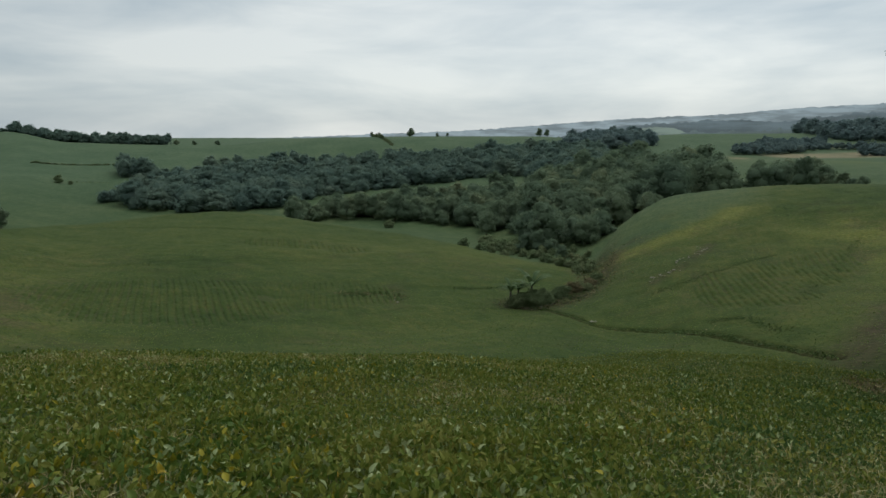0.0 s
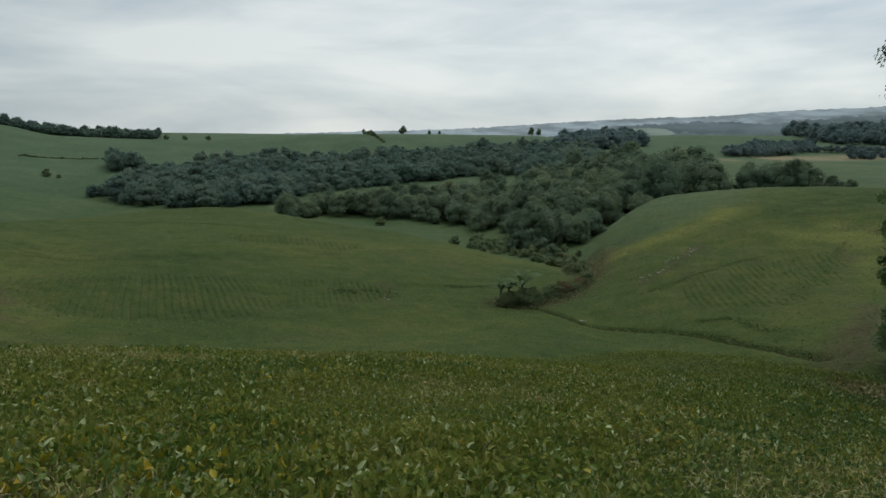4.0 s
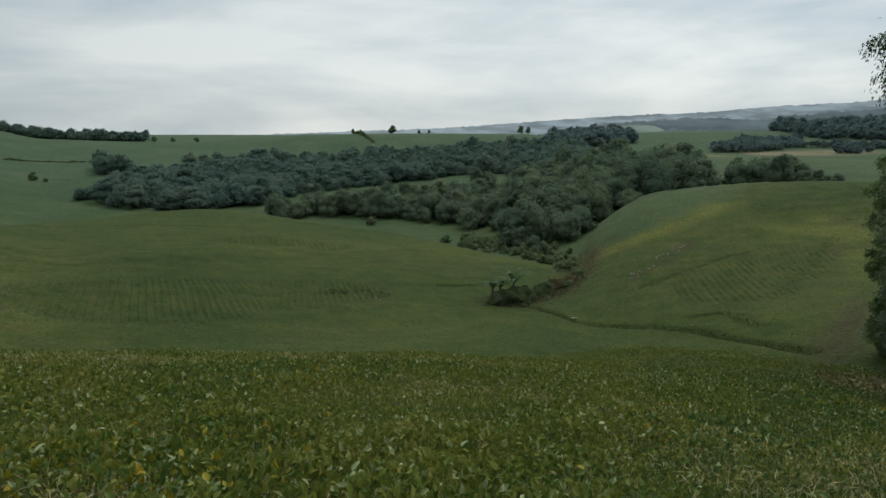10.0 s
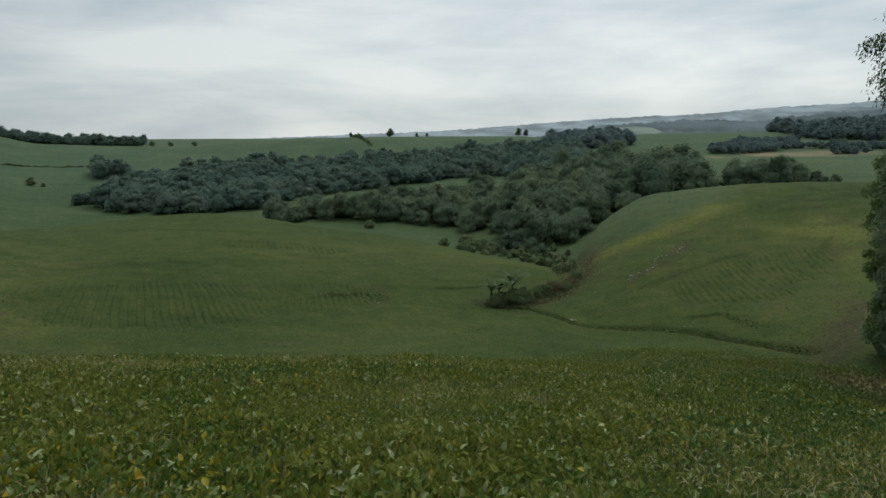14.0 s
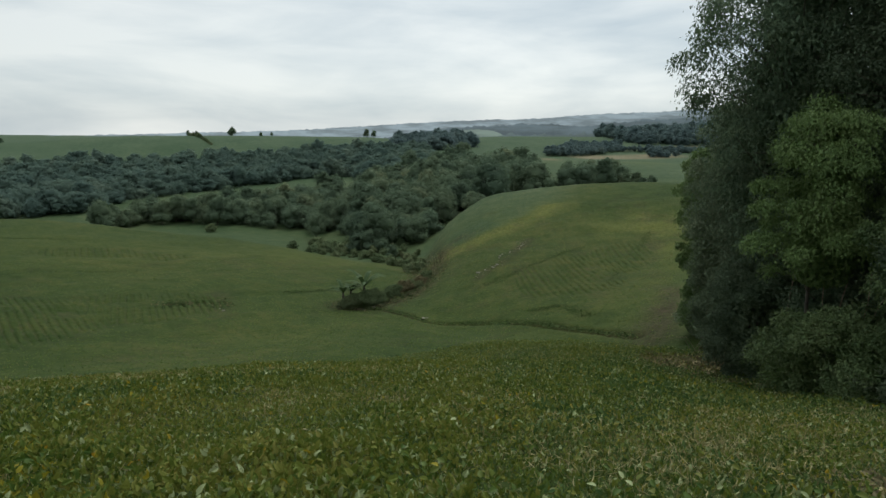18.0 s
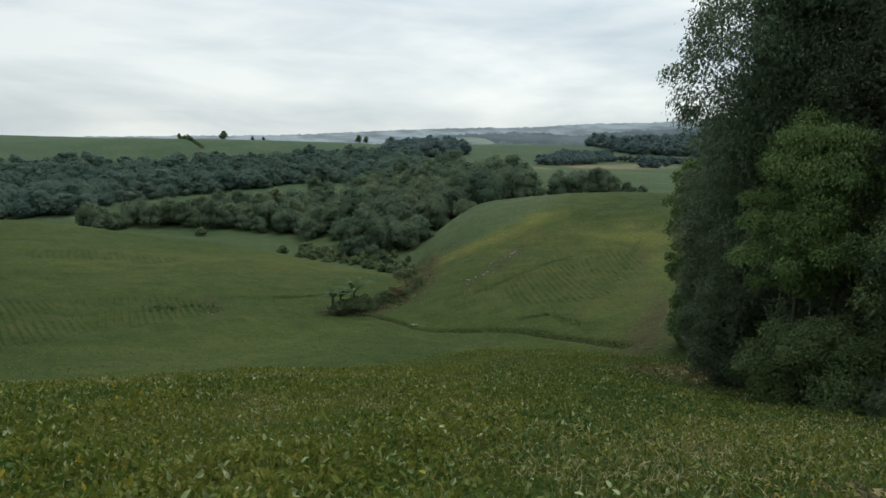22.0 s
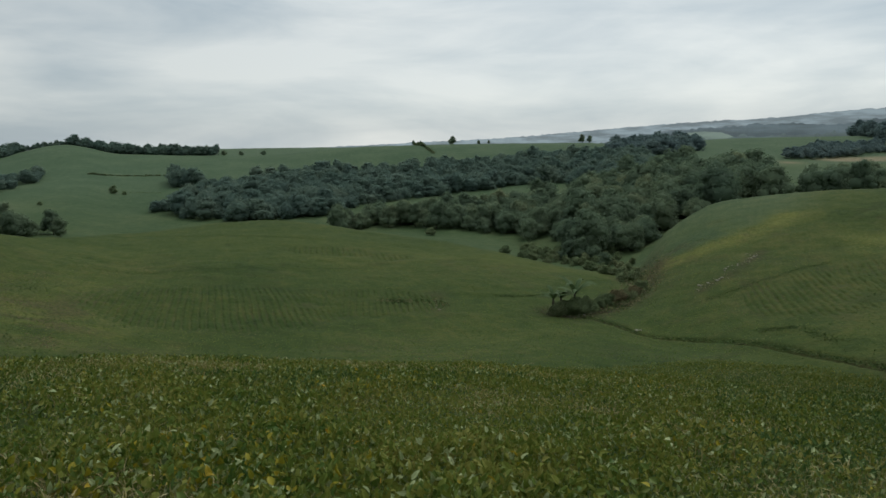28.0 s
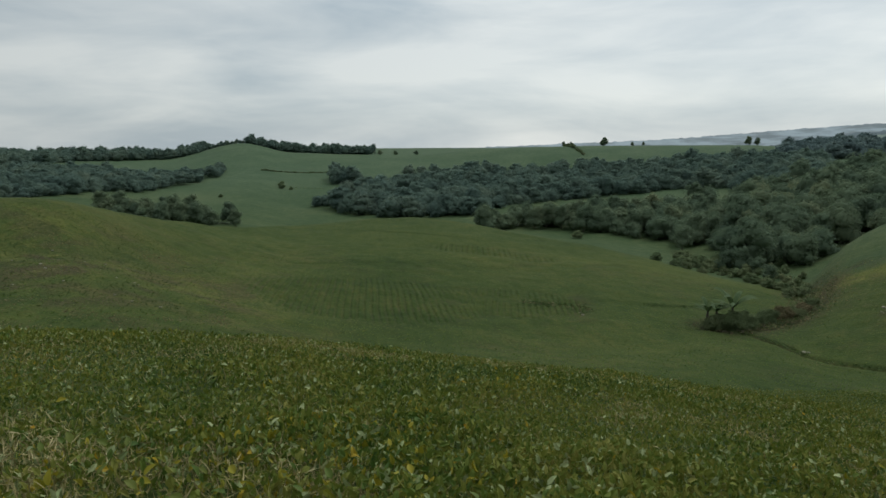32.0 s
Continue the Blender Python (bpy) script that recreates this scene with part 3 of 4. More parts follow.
def wood_crown(seed, height, spread, clumps, clump_size, lobes=10):
    """A woodland crown: uneven billows from near the ground up, built of small leaf clumps round a dim, ragged core."""
    g = np.random.default_rng(seed)
    pieces, cores = [], []
    lean = g.normal(size=2) * 0.10 * spread
    for k in range(lobes):
        a = g.uniform(0, 2 * math.pi)
        up = (k + 0.5) / lobes
        d = spread * (0.66 - 0.50 * up ** 1.5) * g.uniform(0.6, 1.2) * (k > 1)
        s = spread * (g.uniform(0.26, 0.56) * (1.1 - 0.3 * up) if k > 1 else 0.62)
        c = np.array([math.cos(a) * d + lean[0] * up, math.sin(a) * d + lean[1] * up, height * (0.14 + 0.70 * up + g.normal() * 0.03 if k > 1 else (0.32, 0.6)[k])])
        s = np.array([s * g.uniform(0.85, 1.2), s * g.uniform(0.85, 1.2), s * g.uniform(0.7, 1.05)])
        cores.append((c, s))
        pieces.append((ICO1[0] * s * 0.78 * g.uniform(0.85, 1.1, (len(ICO1[0]), 1)) + c, ICO1[1][:, :3]))
    v, f = join(pieces)
    n = clumps
    big = np.array([s[0] * s[2] for _, s in cores])
    which = g.choice(lobes, n, p=big / big.sum())
    d = unit(g.normal(size=(n, 3)) + np.array([0, 0, 0.25]))
    c = np.array([cores[k][0] for k in which]) + d * np.array([cores[k][1] for k in which]) * (0.74 + 0.40 * g.beta(2.2, 2.0, (n, 1)))
    face = unit(d + g.normal(size=(n, 3)) * 0.40 + np.array([0, 0, 0.22]))
    axis = np.cross(face, random_dirs(n, g))
    size = clump_size * g.uniform(0.5, 1.4, n)
    bv, bf = blades(c, axis, face, size, size * 0.8, 0.2)
    tri = np.concatenate([bf[:, [0, 1, 2]], bf[:, [0, 2, 3]]])
    return np.concatenate([v, bv]), np.concatenate([f, tri + len(v)])


def wood_trunk(seed, height, radius):
    g = np.random.default_rng(seed)
    lean = g.normal(size=2) * 0.04 * height
    pieces = [tube([(0, 0, -0.6), (lean[0] * 0.4, lean[1] * 0.4, height * 0.3), (lean[0], lean[1], height * 0.7)], [radius, radius * 0.75, radius * 0.25])]
    for k in range(4):
        a = g.uniform(0, 6.28)
        pieces.append(tube([(lean[0] * 0.4, lean[1] * 0.4, height * 0.3), (math.cos(a) * height * 0.14, math.sin(a) * height * 0.14, height * 0.48),
                            (math.cos(a) * height * 0.22, math.sin(a) * height * 0.22, height * 0.62)], [radius * 0.5, radius * 0.3, radius * 0.1], 5))
    return join(pieces)


def wood_tree_base(name, seed, height, spread, clumps, size, mat, label, group):
    base = tagged(new(name), label, "tree", group)
    tv, tf = wood_trunk(seed, height, height * 0.022)
    part("trunk", mesh_of("trunk", tv, tf, [mat_bark], smooth_shade=True), base)
    cv, cf = wood_crown(seed, height, spread, clumps, size, 13)
    part("crown", mesh_of("crown", cv, cf, [mat], smooth_shade=True), base)
    return base


bases = [wood_tree_base("woodland_tree", 100 + k, h, s, 1300, 0.52, mat_wood_leaf, lab, "trees of the valley wood")
         for k, (h, s, lab) in enumerate([(9, 4.7, "dark green broadleaf tree with a rounded crown in the valley wood"),
                                          (10.5, 4.4, "tall dark green broadleaf tree in the valley wood"),
                                          (8.5, 5.0, "wide dark green broadleaf tree with uneven crown in the valley wood"),
                                          (11.5, 4.6, "tall dark tree with a pointed crown in the valley wood"),
                                          (7, 4.4, "low dense dark green tree at the edge of the valley wood"),
                                          (9.5, 4.0, "narrow dark green broadleaf tree in the valley wood")])]
far_meshes = [wood_crown(200 + k, h, s, 400, 0.82, 10) for k, (h, s) in enumerate([(9, 4.8), (10, 4.4), (8.5, 5.0), (11, 4.6), (8, 4.2), (6.5, 4.6)])]
back_meshes = [wood_crown(240 + k, h, s, 700, 0.66, 11) for k, (h, s) in enumerate([(9, 4.7), (10.5, 4.4), (8.5, 5.0), (11.5, 4.6), (7, 4.4)])]
farthest_meshes = [wood_crown(220 + k, h, s, 170, 1.1, 7) for k, (h, s) in enumerate([(9, 4.8), (10, 4.4), (8.5, 5.0), (11, 4.6), (8, 4.2)])]
bushes = [wood_tree_base("bush", 300 + k, h, s, 240, 0.5, mat_bush, lab, "bushes in the valley") for k, (h, s, lab) in enumerate(
    [(3.2, 1.9, "round dark green bush at the edge of the field"), (2.4, 2.0, "low spreading green bush in the gully")])]
used_bases = set()


def plant(kinds, az, dist, scale, gen, sink=0.2):
    """One tree or bush of a random kind; the first of each kind is the one that was built."""
    base = kinds[gen.integers(len(kinds))]
    px, py = polar(az, dist)
    m = pose(px, py, land(px, py) - sink, 0, 0, gen.uniform(0, 360))
    s = (scale * gen.uniform(0.9, 1.1),) * 2 + (scale,)
    if base.name not in used_bases:
        used_bases.add(base.name)
        base.matrix_world, base.scale = m, s
        base.matrix_basis = m @ Matrix.Diagonal((*s, 1))
        return base
    ob = copy_thing(base, m)
    ob.scale = s
    return ob


def wood_places(az0, az1, near, far, step, seed):
    """Places for trees between two lines: near and far are distances at the two bearings' stations."""
    g = np.random.default_rng(seed)
    out, d = [], min(v for _, v in near)
    stop = max(v for _, v in far)
    while d < stop:
        w = math.degrees(step / d)
        for a in np.arange(az0, az1, w):
            aa, dd = a + g.uniform(-0.35, 0.35) * w, d + g.uniform(-0.4, 0.4) * step
            lo = np.interp(aa, [p[0] for p in near], [p[1] for p in near])
            hi = np.interp(aa, [p[0] for p in far], [p[1] for p in far])
            if lo <= dd <= hi:
                out.append((aa, dd))
        d += step * 0.9
    return out


def far_wood(name, places, scale, seed, label, flat=1.0, kinds=far_meshes, mat=mat_far_hazed_leaf):
    """Far woodland that nobody could count, as one object."""
    g = np.random.default_rng(seed)
    vs, fs, tone, n = [], [], [], 0
    px, py = polar(np.array([p[0] for p in places]), np.array([p[1] for p in places]))
    pz = ground(px, py)
    own = [p[2] if len(p) > 2 else g.uniform(0.65, 1.3) for p in places]
    for qx, qy, qz, own_scale in zip(px, py, pz, own):
        v, f = kinds[g.integers(len(kinds))]
        t, s = g.uniform(0, 6.28), scale * own_scale
        c, sn = 1.18 * math.cos(t), 1.18 * math.sin(t)
        vs.append(np.stack([(v[:, 0] * c - v[:, 1] * sn) * s + qx, (v[:, 0] * sn + v[:, 1] * c) * s + qy, v[:, 2] * s * flat * g.uniform(0.8, 1.15) + qz - 0.8 * s], 1))
        fs.append(f + n)
        tone.append(np.full(len(v), g.random(), np.float32))
        n += len(v)
    me = mesh_of(name, np.concatenate(vs), np.concatenate(fs), [mat], smooth_shade=True)
    me.attributes.new("tone", "FLOAT", "POINT").data.foreach_set("value", np.concatenate(tone))
    tagged(new(name, me), label, "woodland", kind="stuff")


gen = np.random.default_rng(21)
valley = []
for a, d in wood_places(-13.3, 5.5, [(-13.3, 216), (-10.6, 214), (-5.5, 216), (-0.5, 205), (4, 197), (5.5, 186)],
                        [(-13.3, 226), (-9, 233), (-6.8, 243), (-3.6, 255), (0, 268), (5.5, 284)], 5.4, 41):
    valley.append((d, a, gen.uniform(0.6, 1.05)))
for a, d in wood_places(4.6, 21.5, [(4.6, 180), (6, 160), (8, 154), (12.5, 152), (16, 168), (21.5, 190)], [(4.6, 286), (8.3, 280), (12.2, 288), (15, 290), (16.4, 312), (18.6, 314), (20.5, 300), (21.5, 290)], 7.2, 42):
    valley.append((d, a, gen.uniform(0.8, 1.5) * (0.85 if d < 180 else 1.0) * (0.75 if a < 8 else 1.0)))
for a, d in wood_places(21.5, 33.6, [(21.5, 195), (24.4, 200), (33.6, 205)], [(21.5, 265), (23.9, 250), (25, 226), (31, 226), (33.6, 216)], 5.6, 43):
    if not 23.5 < a < 25.9:
        valley.append((d, a, gen.uniform(0.95, 1.3) if a < 24.6 else gen.uniform(0.8, 1.1) if a < 31.0 else gen.uniform(0.4, 0.65)))
for a, d in wood_places(-44.5, -35.4, [(-44.5, 182), (-39, 192), (-35.4, 206)], [(-44.5, 225), (-35.4, 222)], 5.6, 44):
    valley.append((d, a, gen.uniform(0.4, 0.85)))
valley.sort()
for d, a, w in valley[:270]:
    plant(bases, a, d, w, gen)
far_wood("valley_wood", [(a, d, w) for d, a, w in valley[270:]], 1.0, 60, "dense green trees deep in the valley wood", 1.0, back_meshes, mat_wood_back)
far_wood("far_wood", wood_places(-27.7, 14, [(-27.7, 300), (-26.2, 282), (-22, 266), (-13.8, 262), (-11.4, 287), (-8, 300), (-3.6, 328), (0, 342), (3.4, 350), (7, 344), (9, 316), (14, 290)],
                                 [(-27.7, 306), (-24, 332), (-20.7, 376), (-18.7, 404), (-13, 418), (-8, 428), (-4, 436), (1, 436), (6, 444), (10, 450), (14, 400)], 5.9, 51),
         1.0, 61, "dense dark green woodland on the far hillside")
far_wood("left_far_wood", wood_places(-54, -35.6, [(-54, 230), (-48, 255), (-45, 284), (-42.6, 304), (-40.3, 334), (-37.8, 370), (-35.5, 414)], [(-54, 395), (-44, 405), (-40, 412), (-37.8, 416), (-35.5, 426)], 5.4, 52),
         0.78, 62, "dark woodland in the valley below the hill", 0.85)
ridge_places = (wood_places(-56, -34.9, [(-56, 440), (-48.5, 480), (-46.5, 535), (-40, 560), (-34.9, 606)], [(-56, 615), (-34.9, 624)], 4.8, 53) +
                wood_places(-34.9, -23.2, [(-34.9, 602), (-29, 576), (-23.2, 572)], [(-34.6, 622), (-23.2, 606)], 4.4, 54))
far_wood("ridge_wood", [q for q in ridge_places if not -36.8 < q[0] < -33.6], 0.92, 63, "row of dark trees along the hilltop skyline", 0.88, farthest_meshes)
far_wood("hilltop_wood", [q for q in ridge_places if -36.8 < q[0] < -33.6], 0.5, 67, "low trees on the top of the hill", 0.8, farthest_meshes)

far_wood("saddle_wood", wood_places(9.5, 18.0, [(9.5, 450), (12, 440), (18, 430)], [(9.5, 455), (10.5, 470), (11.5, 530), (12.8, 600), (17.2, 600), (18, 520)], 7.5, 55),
         1.0, 64, "dark woodland on the ridge beyond the valley", mat=mat_distant_hazed_leaf)
far_wood("hedgerow_wood", wood_places(24.3, 30.6, [(24.3, 432), (26, 428), (28.4, 452), (30.6, 496)], [(24.3, 446), (25.2, 470), (26.6, 530), (28, 540), (30.6, 548)], 4.6, 57), 0.62, 66, "dark hedgerow trees between far fields", 0.85, farthest_meshes, mat_distant_hazed_leaf)
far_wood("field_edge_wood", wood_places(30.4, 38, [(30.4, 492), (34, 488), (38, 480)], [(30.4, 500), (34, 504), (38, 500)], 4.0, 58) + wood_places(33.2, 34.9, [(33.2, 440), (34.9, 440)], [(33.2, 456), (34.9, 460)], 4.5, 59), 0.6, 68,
         "low dark trees along the edge of a pale field", 0.85, farthest_meshes, mat_distant_hazed_leaf)
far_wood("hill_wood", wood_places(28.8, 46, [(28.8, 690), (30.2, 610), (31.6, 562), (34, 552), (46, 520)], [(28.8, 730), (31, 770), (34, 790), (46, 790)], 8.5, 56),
         1.2, 65, "dark woodland covering the hill in the distance", 1.0, farthest_meshes, mat_distant_hazed_leaf)
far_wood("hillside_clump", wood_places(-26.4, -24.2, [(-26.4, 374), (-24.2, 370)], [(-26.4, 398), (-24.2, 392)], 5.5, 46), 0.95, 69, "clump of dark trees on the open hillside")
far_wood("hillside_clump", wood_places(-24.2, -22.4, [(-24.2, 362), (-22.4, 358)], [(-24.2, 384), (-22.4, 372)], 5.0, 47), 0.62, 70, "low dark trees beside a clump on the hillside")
for a, d, s in [(-2.85, 556, 0.85), (8.5, 596, 0.8), (9.1, 598, 0.7), (-22.4, 572, 0.7), (-21.0, 570, 0.5), (-19.2, 562, 0.6), (-6.3, 546, 0.45), (-5.6, 538, 0.4), (-4.9, 500, 0.35), (-0.5, 556, 0.4), (0.4, 556, 0.35)]:
    plant(bases, a, d, s, gen)
for a, d, s in [(-4.8, 200, 1.0), (1.9, 126, 0.75), (3.3, 128, 0.6), (4.4, 130, 0.8), (-31.0, 352, 1.3), (5.5, 134, 0.7), (-30.2, 350, 0.7), (-36, 303, 0.6)]:
    plant(bushes, a, d, s, gen)
for k in range(150):
    t = gen.uniform(0, 1) ** 0.85
    a = np.interp(t, [0, 0.25, 0.5, 0.75, 1], [3.4, 6.2, 9.2, 11.8, 13.4]) + gen.normal() * 0.35
    d = np.interp(t, [0, 0.25, 0.5, 0.75, 1], [158, 152, 142, 126, 106]) + (gen.uniform(-14, 22) if t > 0.25 else gen.normal() * 3) * (0.4 if t > 0.85 else 1)
    plant(bushes, a, d, gen.uniform(0.3, 0.85) * (1.15 - 0.5 * t), gen)
for a, d, w in [(8.6, 150, 0.62), (9.6, 148, 0.5), (7.4, 152, 0.5), (10.8, 138, 0.4)]:
    plant(bases, a, d, w, gen)
for k in range(64):
    plant(bushes, -32.6 + 0.09 * k + gen.uniform(-0.05, 0.05), 424 + gen.uniform(-1.5, 1.5) + 0.08 * k, gen.uniform(0.18, 0.45), gen)
for k in range(36):
    plant(bushes, -30.9 + k * 0.095, 357 + gen.uniform(-0.6, 0.6), gen.uniform(0.14, 0.32), gen)
for k in range(14):
    plant(bushes, -6.2 + k * 0.13, 548 - k * 5 + gen.uniform(-3, 3), gen.uniform(0.6, 1.2), gen)


# ---- trees by the field ----
def leafy_tree(name, az, dist, height, spread, low, clusters, leaves, leaf, mat, label, seed, droop=0.5, trunk=0.22, core=0.0, skew=1.0):
    """A tree near the viewpoint: trunk, limbs to each leaf cluster, a dense inner crown and an outer crown of single leaves with gaps."""
    g = np.random.default_rng(seed)
    px, py = polar(az, dist)
    base = tagged(new(name), label, "tree" if height > 4 else "bush", "trees beside the soybean field")
    base.location = (px, py, land(px, py) - 0.1)

    def girth(h):
        """How far the crown reaches out at a height, as a share of its spread."""
        s = max(0.0, (h - low) / (1 - low)) ** skew
        return max(0.12, math.sin(math.pi * min(1, max(0, 0.1 + 0.84 * s))) ** 0.6)

    wood, limbs, cv, cf, n = [], [], [], [], 0
    wood.append(tube([(0, 0, -0.4), (g.normal() * 0.15, g.normal() * 0.15, height * 0.35), (g.normal() * 0.3, g.normal() * 0.3, height * 0.85)], [trunk, trunk * 0.75, trunk * 0.2], 8))
    lumps = [(g.uniform(0, 6.28), g.uniform(2, 5), g.uniform(0.05, 0.16)) for _ in range(3)]

    def lump(a, h):
        return min(1.1, max(0.75, 1 + sum(s * math.sin(f * a + p + 5 * h * f) for p, f, s in ((p, round(f), s) for p, f, s in lumps))))

    for k in range(clusters):
        h = low + (1 - low) * g.uniform(0, 1) ** 0.92
        a = g.uniform(0, 2 * math.pi)
        d = spread * girth(h) * lump(a, h) * g.uniform(0.55, 1.0) ** 0.6
        c = np.array([math.cos(a) * d, math.sin(a) * d, height * h * 0.97])
        size = min(1.3, spread * 0.27) * g.uniform(0.5, 1.2)
        start = Vector((0, 0, height * max(0.1, h * 0.78)))
        mid = start.lerp(Vector(c), 0.55) + Vector((0, 0, 0.04 * height * g.uniform(-0.4, 1)))
        if k % 2:
            (limbs if len(limbs) < 9 and d > 0.5 * spread else wood).append(tube([start, mid, c], [trunk * 0.25, trunk * 0.13, 0.01], 5))
        m = int(leaves * g.uniform(0.6, 1.4))
        out = np.array([math.cos(a), math.sin(a), 0.35])
        dirs = unit(random_dirs(m, g) + out * 0.4 + np.array([0, 0, 0.45]))
        p = c + dirs * size * np.array([1.25, 1.25, 0.8]) * g.uniform(0.45, 1.08, (m, 1)) ** 0.7 + g.normal(size=(m, 3)) * 0.08
        axis = unit(dirs * 0.6 + g.normal(size=(m, 3)) * 0.5 + np.array([0, 0, -droop]))
        face = unit(g.normal(size=(m, 3)) * 0.4 + np.array([0, 0, 0.7]) + dirs * 1.0)
        ln = leaf * g.uniform(0.65, 1.3, m)
        v, f = blades(p, axis, face, ln, ln * 0.45, 0.12)
        cv.append(v)
        cf.append(np.concatenate([f[:, [0, 1, 2]], f[:, [0, 2, 3]]]) + n)
        n += len(v)
    for share, each, wide in ((core, 80, 1.0), (core * 0.62, 45, 2.3)) if core else ():
        m = int(clusters * each)
        h = low + (1 - low) * g.uniform(0, 0.95, m)
        a = g.uniform(0, 2 * math.pi, m)
        d = np.array([spread * girth(q) * lump(t, q) for q, t in zip(h, a)]) * share * g.uniform(0.75, 1.05, m)
        p = np.stack([np.cos(a) * d, np.sin(a) * d, height * h * 0.97], 1)
        face = unit(np.stack([np.cos(a), np.sin(a), np.full(m, 0.5)], 1) + g.normal(size=(m, 3)) * 0.45)
        axis = unit(np.cross(face, random_dirs(m, g)) + np.array([0, 0, -0.4]))
        ln = wide * (0.11 + 0.016 * spread) * g.uniform(0.6, 1.3, m)
        v, f = blades(p, axis, face, ln, ln * 0.62, 0.2)
        cv.append(v)
        cf.append(np.concatenate([f[:, [0, 1, 2]], f[:, [0, 2, 3]]]) + n)
        n += len(v)
    wv, wf = join(wood)
    part("trunk", mesh_of("trunk", wv, wf, [mat_bark], smooth_shade=True), base)
    for lv, lf in limbs:
        part("limb", mesh_of("limb", lv, lf, [mat_bark], smooth_shade=True), base)
    part("crown", mesh_of("crown", np.concatenate(cv), np.concatenate(cf), [mat]), base)
    return base


leafy_tree("broadleaf_tree", 43.6, 32.5, 23.5, 4.7, 0.28, 200, 260, 0.19, mat_dark_leaf, "tall dark green broadleaf tree with drooping leaves and open crown", 401, 0.9, core=0.46, skew=2.0)
leafy_tree("broadleaf_tree", 44.6, 34.5, 16.2, 4.0, 0.1, 130, 260, 0.15, mat_shade_leaf, "dark broadleaf tree crowded among taller trees", 412, 0.6, core=0.86, skew=1.2)
leafy_tree("broadleaf_tree", 51.2, 33.0, 22.0, 5.2, 0.08, 200, 300, 0.14, mat_shade_leaf, "tall dark tree standing behind the field edge", 403, 0.6, core=0.88, skew=1.3)
leafy_tree("broadleaf_tree", 56.0, 28.5, 19.0, 4.9, 0.12, 190, 300, 0.14, mat_shade_leaf, "tall dark broadleaf tree with a dense shadowed crown", 402, 0.5, core=0.86)
leafy_tree("broadleaf_tree", 62.0, 24, 16.0, 4.2, 0.1, 80, 260, 0.15, mat_shade_leaf, "dark broadleaf tree at the field edge", 404, core=0.8)
leafy_tree("young_tree", 46.3, 24.8, 10.4, 2.15, 0.42, 62, 420, 0.12, mat_light_leaf, "young bright green tree in front of dark trees", 405, 1.0, 0.08, core=0.5, skew=0.55)
leafy_tree("shrub", 40.4, 42, 15.6, 2.75, 0.05, 150, 300, 0.19, mat_grey_leaf, "tall grey-green shrub at the edge of the grove", 406, 0.5, 0.1, core=0.85, skew=1.3)
leafy_tree("shrub", 56.0, 22.8, 6.0, 2.4, 0.1, 70, 320, 0.12, mat_dark_leaf, "dark green shrub at the foot of the trees", 407, 0.3, 0.08, core=0.7)
leafy_tree("shrub", 38.3, 46, 13.2, 2.1, 0.08, 120, 320, 0.19, mat_light_leaf, "yellowish green shrub behind the grove", 408, 0.3, 0.08, core=0.86, skew=1.9)
leafy_tree("young_tree", 55.8, 21.6, 8.0, 2.3, 0.3, 55, 380, 0.13, mat_mid_leaf, "mid-green young tree with layered foliage at the field edge", 411, 0.8, 0.09, core=0.6)
leafy_tree("shrub", 42.0, 30.8, 5.6, 2.2, 0.05, 60, 300, 0.14, mat_shade_leaf, "dark green shrub under the tall trees", 413, 0.3, 0.08, core=0.8)
leafy_tree("shrub", 46.4, 23.6, 3.2, 1.7, 0.05, 46, 320, 0.11, mat_mid_leaf, "green bush growing out over the field edge", 414, 0.2, 0.05, core=0.75)
leafy_tree("shrub", 50.6, 22.0, 3.0, 1.9, 0.05, 46, 320, 0.11, mat_mid_leaf, "green bush growing out over the field edge", 415, 0.2, 0.05, core=0.75)
leafy_tree("shrub", 43.8, 35.5, 7.0, 2.6, 0.06, 60, 300, 0.16, mat_dark_leaf, "dark green shrub under the tall trees", 409, 0.3, 0.08, core=0.8)
leafy_tree("shrub", 50.5, 27.5, 5.5, 2.8, 0.06, 60, 300, 0.15, mat_dark_leaf, "dark green shrub under the tall trees", 410, 0.3, 0.08, core=0.8)
for k, (a, d, h, s) in enumerate([(46.5, 28.4, 2.4, 1.4), (49.0, 24.6, 2.2, 1.5), (51.5, 23, 2.4, 1.5), (54.5, 21.8, 1.9, 1.4), (58, 20.8, 2.2, 1.6), (47.6, 26.4, 2.0, 1.1), (37.8, 47, 2.0, 1.3), (42.8, 37, 2.2, 1.2), (40.2, 43, 2.4, 1.5), (53, 20.9, 1.5, 1.1), (50.2, 22.8, 1.4, 1.1), (56.5, 20.2, 1.4, 1.2), (46.0, 24.4, 2.2, 1.3), (44.2, 30.5, 2.4, 1.5)]):
    leafy_tree("bush", a, d, h, s, 0.05, 30, 260, 0.09, (mat_light_leaf if k in (1, 5, 10, 12) else mat_mid_leaf if k % 3 else mat_grey_leaf), "tangled low bush at the edge of the soybean field", 420 + k, 0.2, 0.04, core=0.6)


